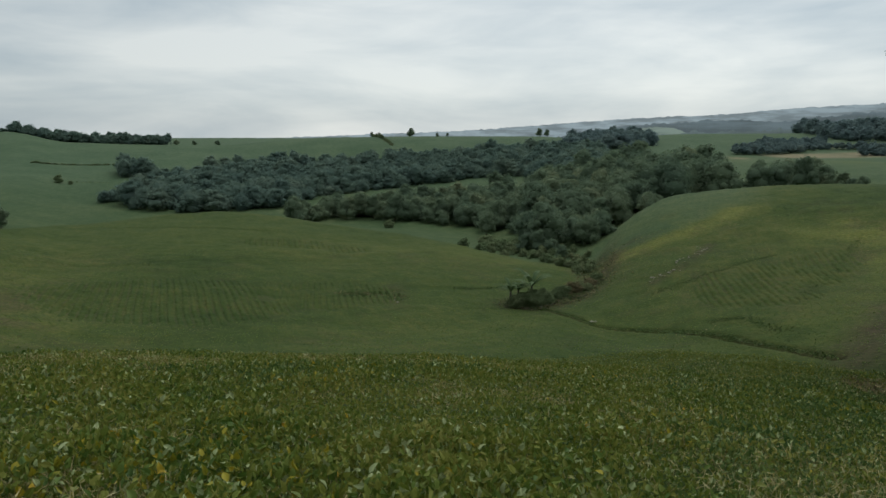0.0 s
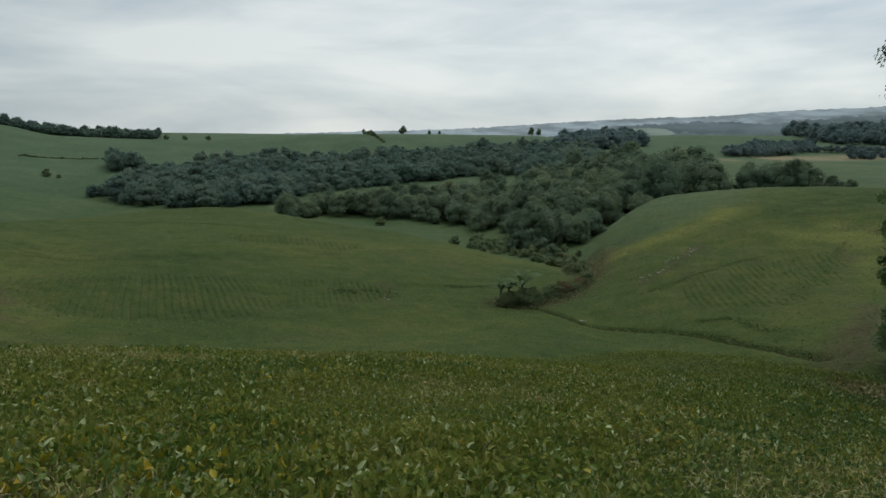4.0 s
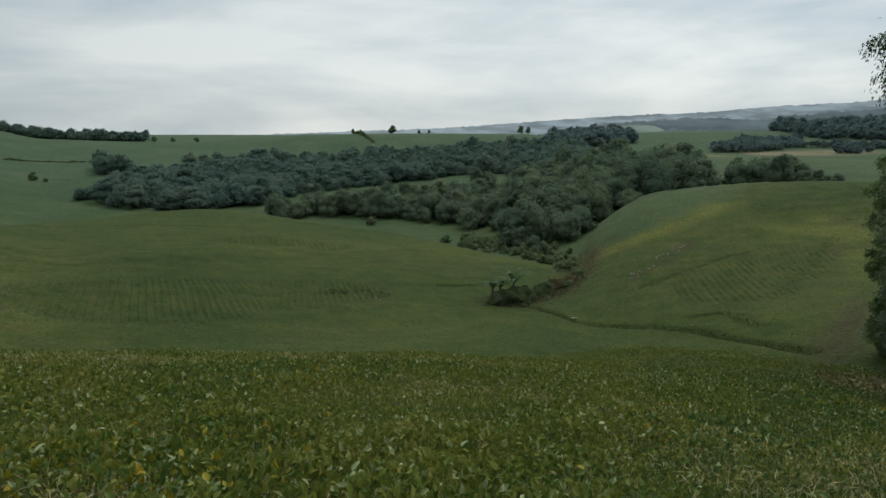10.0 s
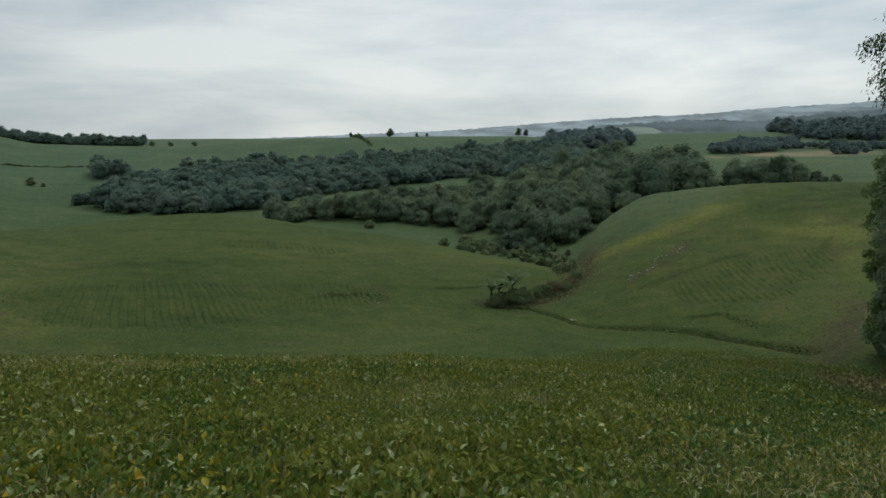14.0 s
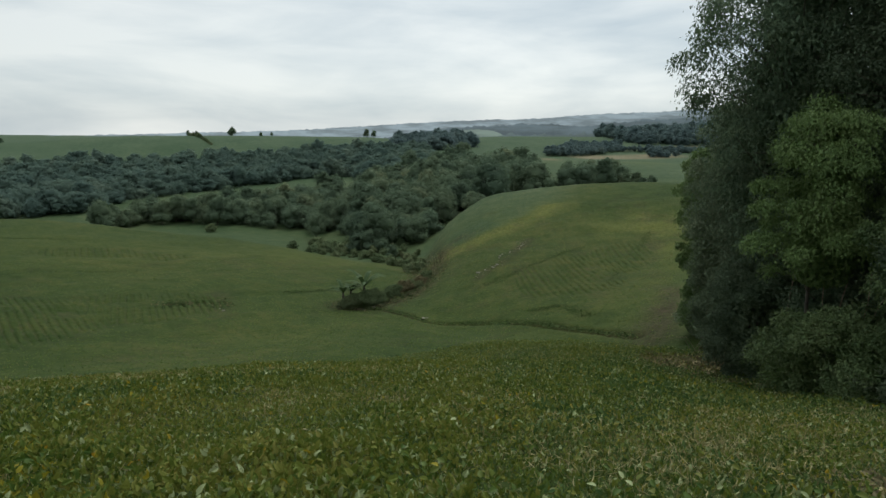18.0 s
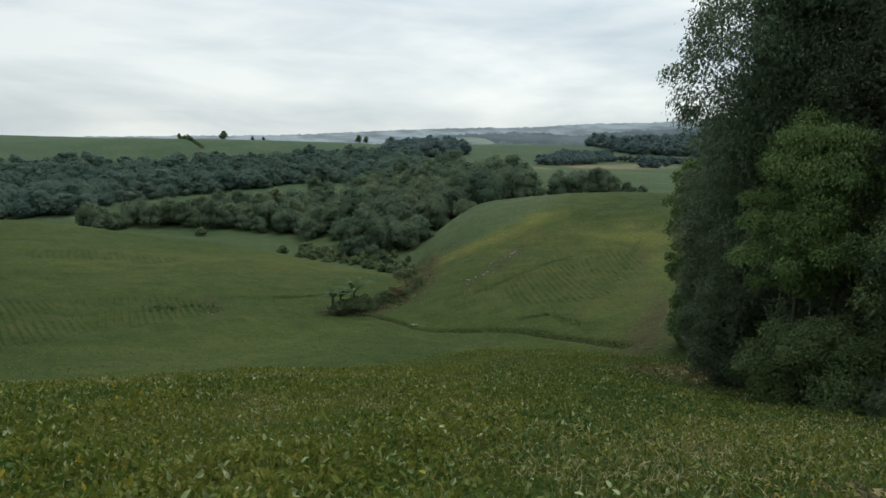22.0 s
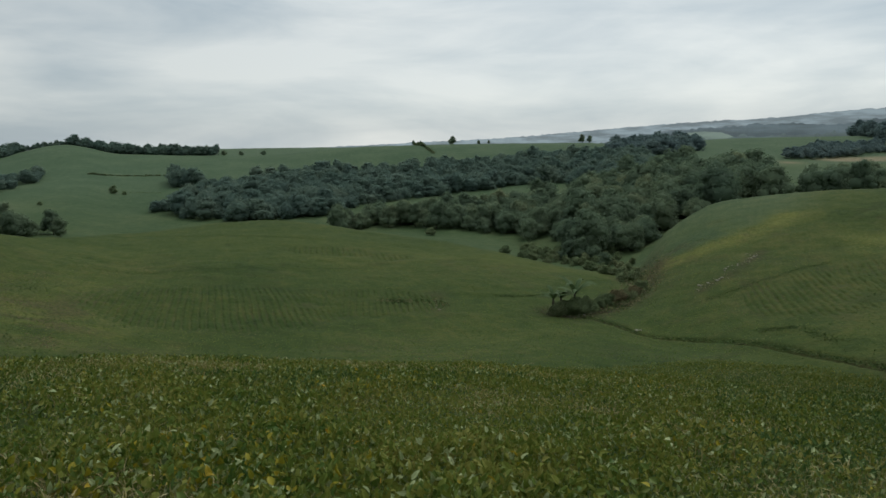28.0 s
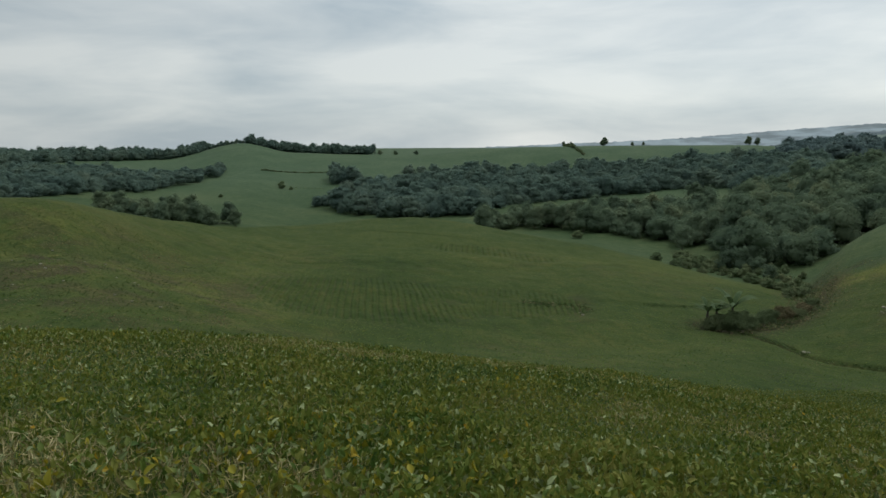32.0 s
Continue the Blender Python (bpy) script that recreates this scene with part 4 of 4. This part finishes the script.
# ---- banana plants by the gully ----
def banana(az, dist, height, seed, label):
    g = np.random.default_rng(seed)
    px, py = polar(az, dist)
    base = tagged(new("banana_plant"), label, "banana plant", "banana plants by the gully")
    base.location = (px, py, land(px, py) - 0.1)
    tv, tf = tube([(0, 0, -0.2), (0.03, 0, height * 0.3), (0.05, 0.02, height * 0.5)], [0.2, 0.15, 0.1], 8)
    part("stem", mesh_of("stem", tv, tf, [mat_bark], smooth_shade=True), base)
    for k in range(9):
        a = k * 2.4 + g.uniform(-0.3, 0.3)
        out = Vector((math.cos(a), math.sin(a), 0))
        side = Vector((-math.sin(a), math.cos(a), 0))
        L = height * g.uniform(0.5, 0.68)
        rise = g.uniform(0.7, 1.7)
        vs, fs = [], []
        for i in range(7):
            s = i / 6
            p = Vector((0.05, 0.02, height * 0.48)) + out * L * s * 0.85 + Vector((0, 0, L * (rise * s - rise * 0.75 * s * s)))
            w = height * 0.06 * math.sin(math.pi * min(0.97, 0.1 + 0.9 * s)) + 0.01
            vs += [p + side * w - Vector((0, 0, w * 0.5)), p, p - side * w - Vector((0, 0, w * 0.5))]
            if i:
                o = (i - 1) * 3
                fs += [(o, o + 1, o + 4, o + 3), (o + 1, o + 2, o + 5, o + 4)]
        part("leaf", mesh_of("leaf", np.array(vs), np.array(fs), [mat_banana]), base)


banana(8.1, 75.6, 5.2, 501, "banana plant with broad arching leaves beside the gully")
banana(6.2, 75.0, 3.9, 502, "small banana plant with drooping leaves beside the gully")
banana(6.9, 76.5, 3.6, 503, "small banana plant among bushes beside the gully")
for k, (a, d, h, s) in enumerate([(7.2, 75.5, 1.7, 1.2), (8.9, 76.5, 1.9, 1.4), (8.0, 74.6, 2.0, 1.5), (6.9, 74.2, 1.4, 1.1), (10.9, 83, 1.2, 1.0), (11.8, 86, 1.4, 1.1), (10.2, 81, 0.9, 0.8), (7.4, 75.0, 1.4, 1.5), (8.9, 75.8, 1.9, 1.6), (6.6, 75.0, 1.1, 1.2), (12.6, 88, 1.0, 1.2), (13.2, 90.5, 0.9, 1.1), (13.8, 94, 0.8, 1.0)]):
    leafy_tree("bush", a, d, h, s, 0.05, 18, 190, 0.17, mat_dry_grass if d > 80 and k % 2 else mat_bush, "dry brownish bush on the gully bank" if d > 80 and k % 2 else "green bush beside the gully", 520 + k, 0.2, 0.04, core=0.6)


# ---- soybean crop ----
def scatter(az0, az1, r0, r1, per_m2, gen):
    area = math.radians(az1 - az0) * (r1 * r1 - r0 * r0) / 2
    n = int(area * per_m2)
    a, r = gen.uniform(az0, az1, n), np.sqrt(gen.uniform(r0 * r0, r1 * r1, n))
    return polar(a, r)


def crop_keep(x, y, g):
    """Where the crop stands: not on the bare patches, and only as far as it is built plant by plant."""
    bare = 1.15 * blob(x, y, 57, 7.4, 0.5, 1.0) + 1.0 * blob(x, y, 52.6, 7.6, 0.45, 0.9) + 0.98 * blob(x, y, 40, 34.6, 6.2, 4.2) + 0.8 * blob(x, y, -45, 4.3, 0.3, 0.35)
    az, r = np.degrees(np.arctan2(x, y)), np.hypot(x, y)
    edge = curve(BEARING, [38, 38, 38, 38, 38, 38, 40, 42, 44, 46, 48, 50, 48, 37, 25, 22], az)
    return (g.random(len(x)) > bare) & (r < edge)


def crop_zone(r0, r1, per_m2, leaf, rich, seed, az0=-60, az1=62):
    """Leaves of the standing crop between two distances, in uneven plants, some pale, yellowed or bare."""
    g = np.random.default_rng(seed)
    x, y = scatter(az0, az1, r0, r1, per_m2, g)
    keep = crop_keep(x, y, g) & (g.random(len(x)) < 0.55 + 0.6 * value_noise(x, y, 1.3, 14))
    x, y = x[keep], y[keep]
    n = len(x)
    lush = smooth(0.35, 0.8, value_noise(x, y, 3.1, 13))
    tall = CROP * (0.62 + 0.6 * value_noise(x, y, 0.42, seed) + 0.3 * lush)
    z = ground(x, y) + tall * (0.3 + 0.7 * g.random(n) ** 0.6)
    axis = unit(np.stack([g.normal(size=n) * 0.8, g.normal(size=n) * 0.8, g.normal(size=n) * 0.6 + 1.05], 1))
    face = unit(g.normal(size=(n, 3)) * 0.85 + np.array([0.0, -0.7, 0.45]))
    ln = leaf * g.uniform(0.55, 1.3, n) * (0.85 + 0.35 * lush)
    v, f = blades(np.stack([x, y, z], 1), axis, face, ln, ln * g.uniform(0.38, 0.64, n), g.uniform(0.08, 0.3, (n, 1)), rich)
    yellowed = value_noise(x, y, 2.4, 12) + 0.8 * blob(x, y, -31, 5.0, 1.6, 1.2) + 0.7 * blob(x, y, -49, 5.0, 1.2, 1.4) + 0.5 * blob(x, y, -24, 8, 2.2, 2.4)
    u = g.random(n)
    idx = np.where(u < 0.085, 1, np.where(u > 1 - 0.06 * smooth(0.55, 1.0, yellowed) - 0.06 * smooth(0.95, 1.5, yellowed) - 0.006, 2, 0))
    az = np.degrees(np.arctan2(x, y))
    unripe = -0.06 + 0.46 * smooth(0, 38, az) + 0.9 * (value_noise(x, y, 4.3, 27) - 0.5) + 0.6 * (value_noise(x, y, 1.2, 28) - 0.5)
    idx = np.where((idx == 0) & (g.random(n) < unripe), 3, idx)
    return v, f, np.tile(idx, 4) if rich else idx


def strand_zone(r0, r1, per_m2, length, width, seed):
    """Thin stalks, petioles and dry pods that stand out of the leaves."""
    g = np.random.default_rng(seed)
    x, y = scatter(-60, 62, r0, r1, per_m2, g)
    keep = crop_keep(x, y, g) & (g.random(len(x)) < 0.06 + 1.25 * smooth(0.4, 0.85, 0.6 * value_noise(x, y, 3.2, 16) + 0.4 * value_noise(x, y, 1.1, 46)) * (1 - 0.55 * smooth(5, 30, np.degrees(np.arctan2(x, y)))))
    x, y = x[keep], y[keep]
    n = len(x)
    ln = length * g.uniform(0.5, 1.4, n)
    axis = unit(np.stack([g.normal(size=n) * 0.6, g.normal(size=n) * 0.6, g.uniform(0.0, 1.6, n)], 1))
    z = ground(x, y) + CROP * g.uniform(0.5, 1.08, n)
    v, f = blades(np.stack([x, y, z], 1), axis, random_dirs(n, g), ln, width * g.uniform(0.7, 1.5, n), 0.3)
    return v, f


crop_mats = [mat_soy, mat_soy_pale, mat_soy_dry, mat_soy_green]
STANDS = [("soybean_crop", 2.6, 9.0, 600, 0.078, True, 601, 640, 0.13, 0.008, "dense soybean crop with green, pale and yellowing leaves"),
          ("soybean_field", 9.0, 18.0, 300, 0.092, False, 602, 260, 0.13, 0.010, "soybean crop running down the slope, green with yellowed patches"),
          ("soybean_field_brow", 18.0, 50.0, 105, 0.115, False, 603, 34, 0.15, 0.016, "soybean crop on the brow of the slope")]
for name, r0, r1, dens, leaf, rich, seed, many, length, width, label in STANDS:
    v, f, idx = crop_zone(r0, r1, dens, leaf, rich, seed)
    stand = tagged(new(name, mesh_of(name, v, f, crop_mats, idx)), label, "soybean crop", kind="stuff")
    v, f = strand_zone(r0, r1, many, length, width, seed + 10)
    part("stalks", mesh_of("stalks", v, f, [mat_stem]), stand, "thin straw-coloured stalks and pods")

v, f, idx = crop_zone(0.7, 11.0, 190, 0.11, False, 604, 62, 300)
tagged(new("soybean_crop_behind", mesh_of("soybean_crop_behind", v, f, crop_mats, idx)), "soybean crop around the viewpoint", "soybean crop", kind="stuff")
v, f, idx = crop_zone(0.7, 2.6, 300, 0.095, False, 605)
tagged(new("soybean_crop_front", mesh_of("soybean_crop_front", v, f, crop_mats, idx)), "soybean crop at the foot of the viewpoint", "soybean crop", kind="stuff")

# the nearest leaves, one by one
def curved_leaf(name, length, width, mat):
    """A soy leaflet: an oval blade with a sunken rib and a drooping tip."""
    vs, fs = [], []
    for i in range(7):
        s = i / 6
        w = width * 0.5 * math.sin(math.pi * min(0.985, 0.06 + 0.92 * s)) ** 0.8 * (1.12 - 0.35 * s)
        z = 0.22 * length * (s - s * s * 1.3)
        vs += [(-w, s * length, z + w * 0.35), (-w * 0.5, s * length, z + w * 0.1), (0, s * length, z - 0.003), (w * 0.5, s * length, z + w * 0.1), (w, s * length, z + w * 0.35)]
        if i:
            o = (i - 1) * 5
            fs += [(o + k, o + k + 1, o + k + 6, o + k + 5) for k in range(4)]
    return mesh_of(name, np.array(vs), np.array(fs), [mat], smooth_shade=True)


mat_leaf_single = leafy("single_soy_leaf", [(0.15, (0.042, 0.088, 0.013)), (0.5, (0.085, 0.128, 0.020)), (0.85, (0.17, 0.165, 0.035))], 0.55, 0.4, 0.25, per="object")
leaf_kinds = [(curved_leaf("leaf", 0.095, 0.062, mat_leaf_single), ""), (curved_leaf("leaf", 0.08, 0.046, mat_leaf_single), ""), (curved_leaf("leaf", 0.085, 0.055, mat_soy_pale), "pale leaf underside"),
              (curved_leaf("leaf", 0.105, 0.062, mat_soy_dry), "large yellow fading soybean leaf")]
crop = bpy.data.objects["soybean_crop"]
g = np.random.default_rng(650)
spots = [(-20.2, 5.0, 3), (-47.5, 4.3, 3), (-50.8, 4.5, 3), (-50.2, 4.7, 3), (-44.5, 4.4, 3), (-43.9, 4.5, 3), (15.2, 5.5, 3), (-3.0, 5.2, 3), (-36.5, 4.6, 3), (-36.2, 5.9, 3), (-24.6, 4.5, 3), (-49.6, 7.4, 3)]
spots += [(g.uniform(-56, 58), math.sqrt(g.uniform(3.6 ** 2, 6.5 ** 2)), g.choice([0, 0, 0, 1, 1, 1, 2])) for _ in range(280)]
for a, d, kind in spots:
    px, py = polar(a, d)
    me, label = leaf_kinds[kind]
    ob = part("leaf", me, crop, label)
    ob.matrix_world = pose(px, py, land(px, py) + CROP * g.uniform(0.9, 1.15), g.uniform(-10, 65), g.uniform(-35, 35), g.uniform(0, 360))


# ---- crop and weeds on the slopes beyond ----
def tufts(name, x, y, size, mats, label, seed, each=2, lift=0.0, idx=None, upright=0.8):
    g = np.random.default_rng(seed)
    x, y = np.repeat(x, each), np.repeat(y, each)
    n = len(x)
    size = np.repeat(np.broadcast_to(size, n // each), each) * g.uniform(0.6, 1.35, n)
    axis = unit(np.stack([g.normal(size=n), g.normal(size=n), np.abs(g.normal(size=n)) * upright], 1))
    face = unit(g.normal(size=(n, 3)) * 0.45 + np.array([0, -0.5, 1.2]))
    p = np.stack([x + g.normal(size=n) * size * 0.25, y + g.normal(size=n) * size * 0.25, surface(x, y) + size * 0.22 + lift], 1)
    v, f = blades(p, axis, face, size, size * 0.6, 0.15)
    return tagged(new(name, mesh_of(name, v, f, mats, None if idx is None else np.repeat(idx, each))), label, "field crop" if "crop" in name else "weeds", kind="stuff")


def surface(x, y):
    """The soil as it is meshed on the middle slopes, with its rough relief."""
    r = np.hypot(x, y)
    z = ground(x, y) + smooth(40, 60, r) * (0.35 * (value_noise(x, y, 9, 1) - 0.5) + 0.14 * (value_noise(x, y, 2.1, 2) - 0.5))
    return z - 0.12 * row_patch(x, y)


g = np.random.default_rng(701)
for az, r, w, h, turn, gap in ROW_PATCHES:
    cx, cy = polar(az, r)
    rows = tagged(new("soybean_patch"), "soybean rows with soil and painted shade between them", "field crop", "patches of soybean rows")
    rows.location = (cx, cy, land(cx, cy))
    s, c = math.sin(radians(turn)), math.cos(radians(turn))
    for u0 in np.arange(-w * 1.3, w * 1.3, gap):
        v0 = np.arange(-h * 1.2, h * 1.2, 0.35)
        m = len(v0)
        u = u0 + 0.10 * np.sin(v0 * 0.25 + 0.1 * u0) + g.normal(size=m) * 0.03
        wide = gap * (0.40 + 0.06 * g.normal(size=m))
        tall = 0.14 + 0.04 * g.normal(size=m)
        ring = []
        for off, up in ((-1.0, -0.25), (-0.75, 0.55), (-0.25, 1.0), (0.3, 0.95), (0.75, 0.5), (1.0, -0.25)):
            du = u + off * wide + g.normal(size=m) * 0.03
            px, py = cx + du * c + v0 * s, cy - du * s + v0 * c
            inside = smooth(0.25, 0.6, blob(px, py, az, r, w, h)) * smooth(-0.15, 0.35, value_noise(px, py, 3.4, 17)) * (0.8 + 0.3 * value_noise(px, py, 0.9, 18))
            ring.append(np.stack([px, py, surface(px, py) + tall * up * np.clip(inside, 0, 1) - 0.14 * (1 - np.clip(inside, 0, 1)) + g.normal(size=m) * 0.03], 1))
        v = np.stack(ring, 1).reshape(-1, 3) - np.array(rows.location)
        i, j = np.meshgrid(np.arange(m - 1), np.arange(5), indexing="ij")
        f = np.stack([i * 6 + j, i * 6 + j + 1, (i + 1) * 6 + j + 1, (i + 1) * 6 + j], -1).reshape(-1, 4)
        part("ridge", mesh_of("ridge", v, f, [mat_ground], smooth_shade=True), rows)


def along(line, n, spread, gen):
    t = gen.uniform(0, len(line) - 1, n)
    k = np.arange(len(line))
    px, py = polar(np.interp(t, k, [p[0] for p in line]), np.interp(t, k, [p[1] for p in line]))
    return px + gen.normal(size=n) * spread, py + gen.normal(size=n) * spread


x, y = along(DITCH, 900, 0.2, g)
tufts("ditch_weeds", x, y, 0.17, [mat_grass], "dark green weeds along the drainage ditch", 713, 2)
x, y = along([(-9.0, 79), (-7.4, 78), (-5.6, 79.5), (-4.2, 77)], 700, 0.8, g)
tufts("slope_scrub", x, y, 0.24, [mat_grass, mat_dry_grass], "dark scrub growing across bare patches of the slope", 712, 2, idx=(g.random(700) < 0.2).astype(int))
x, y = along(GULLY, 1600, 1.9, g)
tufts("gully_weeds", x, y, 0.22, [mat_grass, mat_dry_grass], "dry and green weeds on the gully banks", 714, 2, idx=(g.random(1600) < 0.5).astype(int))
TERRACES = [[(-34, 96), (-28.6, 96), (-22.3, 98), (-15.3, 99.5), (-10, 101)], [(-30, 141), (-24, 133), (-19, 128), (-14, 126)], [(19, 76), (22, 79), (25, 84), (28, 88)],
            [(-9, 77), (-7.6, 78.5), (-5.8, 77.5), (-4, 75)], [(23.5, 63), (26, 62.5), (29, 57)], [(1, 83), (4, 84), (6, 86)], [(29.8, 66), (31.9, 79.6), (33.4, 95)]]
xs, ys = zip(*[along(line, 620, 0.42, g) for line in TERRACES])
tufts("terrace_weeds", np.concatenate(xs), np.concatenate(ys), 0.125, [mat_grass], "weeds along the terrace banks of the field", 715, 2)
x, y = scatter(-56, -36, 42, 90, 9, g)
k = value_noise(x, y, 2.6, 24) + 0.35 * g.random(len(x))
tufts("pale_weeds", x, y, 0.13, [mat_field, mat_dry_grass, mat_grass], "mottled weeds and dry grass over the hump of the field", 716, 2, idx=np.where(k > 0.85, 1, np.where(k < 0.5, 2, 0)), upright=0.4)
x, y = scatter(-36, 36, 44, 108, 5.5, g)
k = value_noise(x, y, 3.1, 25) + 0.4 * g.random(len(x))
ok = g.random(len(x)) > 0.85 * row_patch(x, y)
tufts("field_crop_cover", x[ok], y[ok], 0.12, [mat_field, mat_grass, mat_dry_grass], "low green crop covering the middle slopes", 718, 2, idx=np.where(k > 1.15, 2, np.where(k < 0.48, 1, 0))[ok], upright=0.35)
x, y = scatter(33.5, 46, 28, 44, 16, g)
ok = g.random(len(x)) < 1.3 * blob(x, y, 40, 34.6, 6.0, 4.2)
tufts("dry_grass", x[ok], y[ok], 0.4, [mat_dry_grass, mat_stem], "brown dry grass at the corner of the field", 717, 3, idx=(g.random(ok.sum()) < 0.25).astype(int))
x, y = scatter(49, 62, 5.6, 9.4, 60, g)
ok = g.random(len(x)) < blob(x, y, 57, 7.4, 0.55, 1.0) + blob(x, y, 52.6, 7.6, 0.5, 0.9)
tufts("straw_litter", x[ok], y[ok], 0.2, [mat_stem, mat_dry_grass], "dry straw lying on bare soil between the soybean plants", 719, 3, lift=0.02, idx=(g.random(ok.sum()) < 0.78).astype(int), upright=0.15)

# ---- stones ----
mat_stone, nodes, links, shader = material("pale_stone", 0.9)
links.new(ramp_node(nodes, links, noise_node(nodes, links, 4.0, 6.0), [(0.3, (0.115, 0.110, 0.078)), (0.7, (0.24, 0.23, 0.17))]), shader.inputs["Base Color"])
STONES = [(18.5, 82.3, 0.3), (18.7, 82.0, 0.2), (19.2, 82.4, 0.22), (19.9, 82.6, 0.3), (20.1, 83.0, 0.2), (20.3, 83.4, 0.26), (20.45, 86.2, 0.2), (20.5, 87.0, 0.24), (20.7, 87.8, 0.2),
          (21.4, 89, 0.16), (22.4, 91.6, 0.26), (22.6, 92.3, 0.2), (22.8, 92.9, 0.16), (13.6, 68.2, 0.32), (13.9, 68.4, 0.2), (-4.2, 73.9, 0.22), (-4.5, 75.0, 0.16), (10.8, 84.5, 0.25), (11.3, 86, 0.2), (9.0, 74.2, 0.22)]
g = np.random.default_rng(790)
for k in range(46):
    t = g.uniform(0, 3)
    STONES.append((np.interp(t, range(4), [p[0] for p in STONY]) + g.normal() * 0.35, np.interp(t, range(4), [p[1] for p in STONY]) + g.normal() * 0.8, g.uniform(0.05, 0.15)))
for k in range(16):
    STONES.append((g.uniform(-52, -40), g.uniform(54, 72), g.uniform(0.08, 0.18)))
for k, (a, d, s) in enumerate(STONES):
    g = np.random.default_rng(800 + k)
    v = ICO2[0] * g.uniform(0.8, 1.15, (len(ICO2[0]), 1)) * np.array([1.3, 0.9, 0.45]) * s * 0.72
    px, py = polar(a, d)
    ob = tagged(new("stone", mesh_of("stone", v, ICO2[1][:, :3], [mat_stone])), "pale weathered stone lying on the eroded slope", "stone", "stones on the slope")
    ob.matrix_world = pose(px, py, float(surface(px, py)[0]) + 0.05, 0, 0, g.uniform(0, 360))


# ---- dry branches and vines at the foot of the grove ----
mat_twig, nodes, links, shader = material("dry_twig", 0.9)
links.new(ramp_node(nodes, links, noise_node(nodes, links, 6.0, 3.0), [(0.3, (0.11, 0.085, 0.055)), (0.7, (0.24, 0.20, 0.14))]), shader.inputs["Base Color"])
g = np.random.default_rng(901)
for a, d in [(38.4, 43), (39.2, 41.5), (43.2, 34.2), (46.4, 27.2), (48.9, 24.2), (51.2, 22.4), (53.2, 21.2), (40.6, 40.5), (41.6, 38.5), (44.2, 33), (47.4, 26), (48.2, 25.4), (52.0, 21.8), (54.0, 21.0), (55.5, 20.6), (57.5, 20.0), (59, 19.8), (50.0, 23.4), (45.4, 30)]:
    px, py = polar(a, d)
    pieces = []
    for k in range(7):
        t, L = g.uniform(0, 6.28), g.uniform(0.9, 2.2)
        o = Vector((g.normal() * 0.35, g.normal() * 0.35, 0))
        e = o + Vector((math.cos(t) * L * 0.6, math.sin(t) * L * 0.6, L * g.uniform(0.15, 0.6)))
        m = o.lerp(e, 0.55) + Vector((0, 0, L * g.uniform(0.05, 0.3)))
        pieces.append(tube([o, o.lerp(m, 0.5) + Vector((0, 0, 0.05)), m, e], [0.022, 0.018, 0.014, 0.006], 5))
    v, f = join(pieces)
    ob = tagged(new("dry_branches", mesh_of("dry_branches", v, f, [mat_twig], smooth_shade=True)), "tangle of dry bare branches at the edge of the trees", "branches", "dry branches by the trees")
    ob.location = (px, py, land(px, py))
for a, d, top, low in [(44.8, 27.5, 5.4, 2.2), (45.2, 27.2, 4.6, 1.6), (47.6, 25.2, 5.0, 2.4), (48.4, 24.6, 4.2, 1.4), (49.8, 24.0, 4.4, 1.8), (51.4, 23.2, 3.8, 1.2), (52.6, 21.8, 4.4, 2.2), (54.2, 21.2, 3.6, 1.0), (41.0, 36.0, 5.0, 2.0), (42.4, 34.0, 4.6, 1.4), (56.4, 20.4, 3.4, 1.0)]:
    px, py = polar(a, d)
    bow = g.uniform(0.2, 0.7)
    t = g.uniform(0, 6.28)
    pts = [Vector((math.cos(t) * bow * math.sin(math.pi * q) + 0.5 * q * math.sin(t), math.sin(t) * bow * math.sin(math.pi * q), top + (low - top) * q)) for q in (0, 0.2, 0.4, 0.6, 0.8, 1.0)]
    v, f = tube(pts, [0.016, 0.02, 0.018, 0.018, 0.016, 0.01], 5)
    ob = tagged(new("hanging_vine", mesh_of("hanging_vine", v, f, [mat_twig], smooth_shade=True)), "thin pale vine hanging from the dark trees", "vine", "vines in the grove")
    ob.location = (px, py, land(px, py))
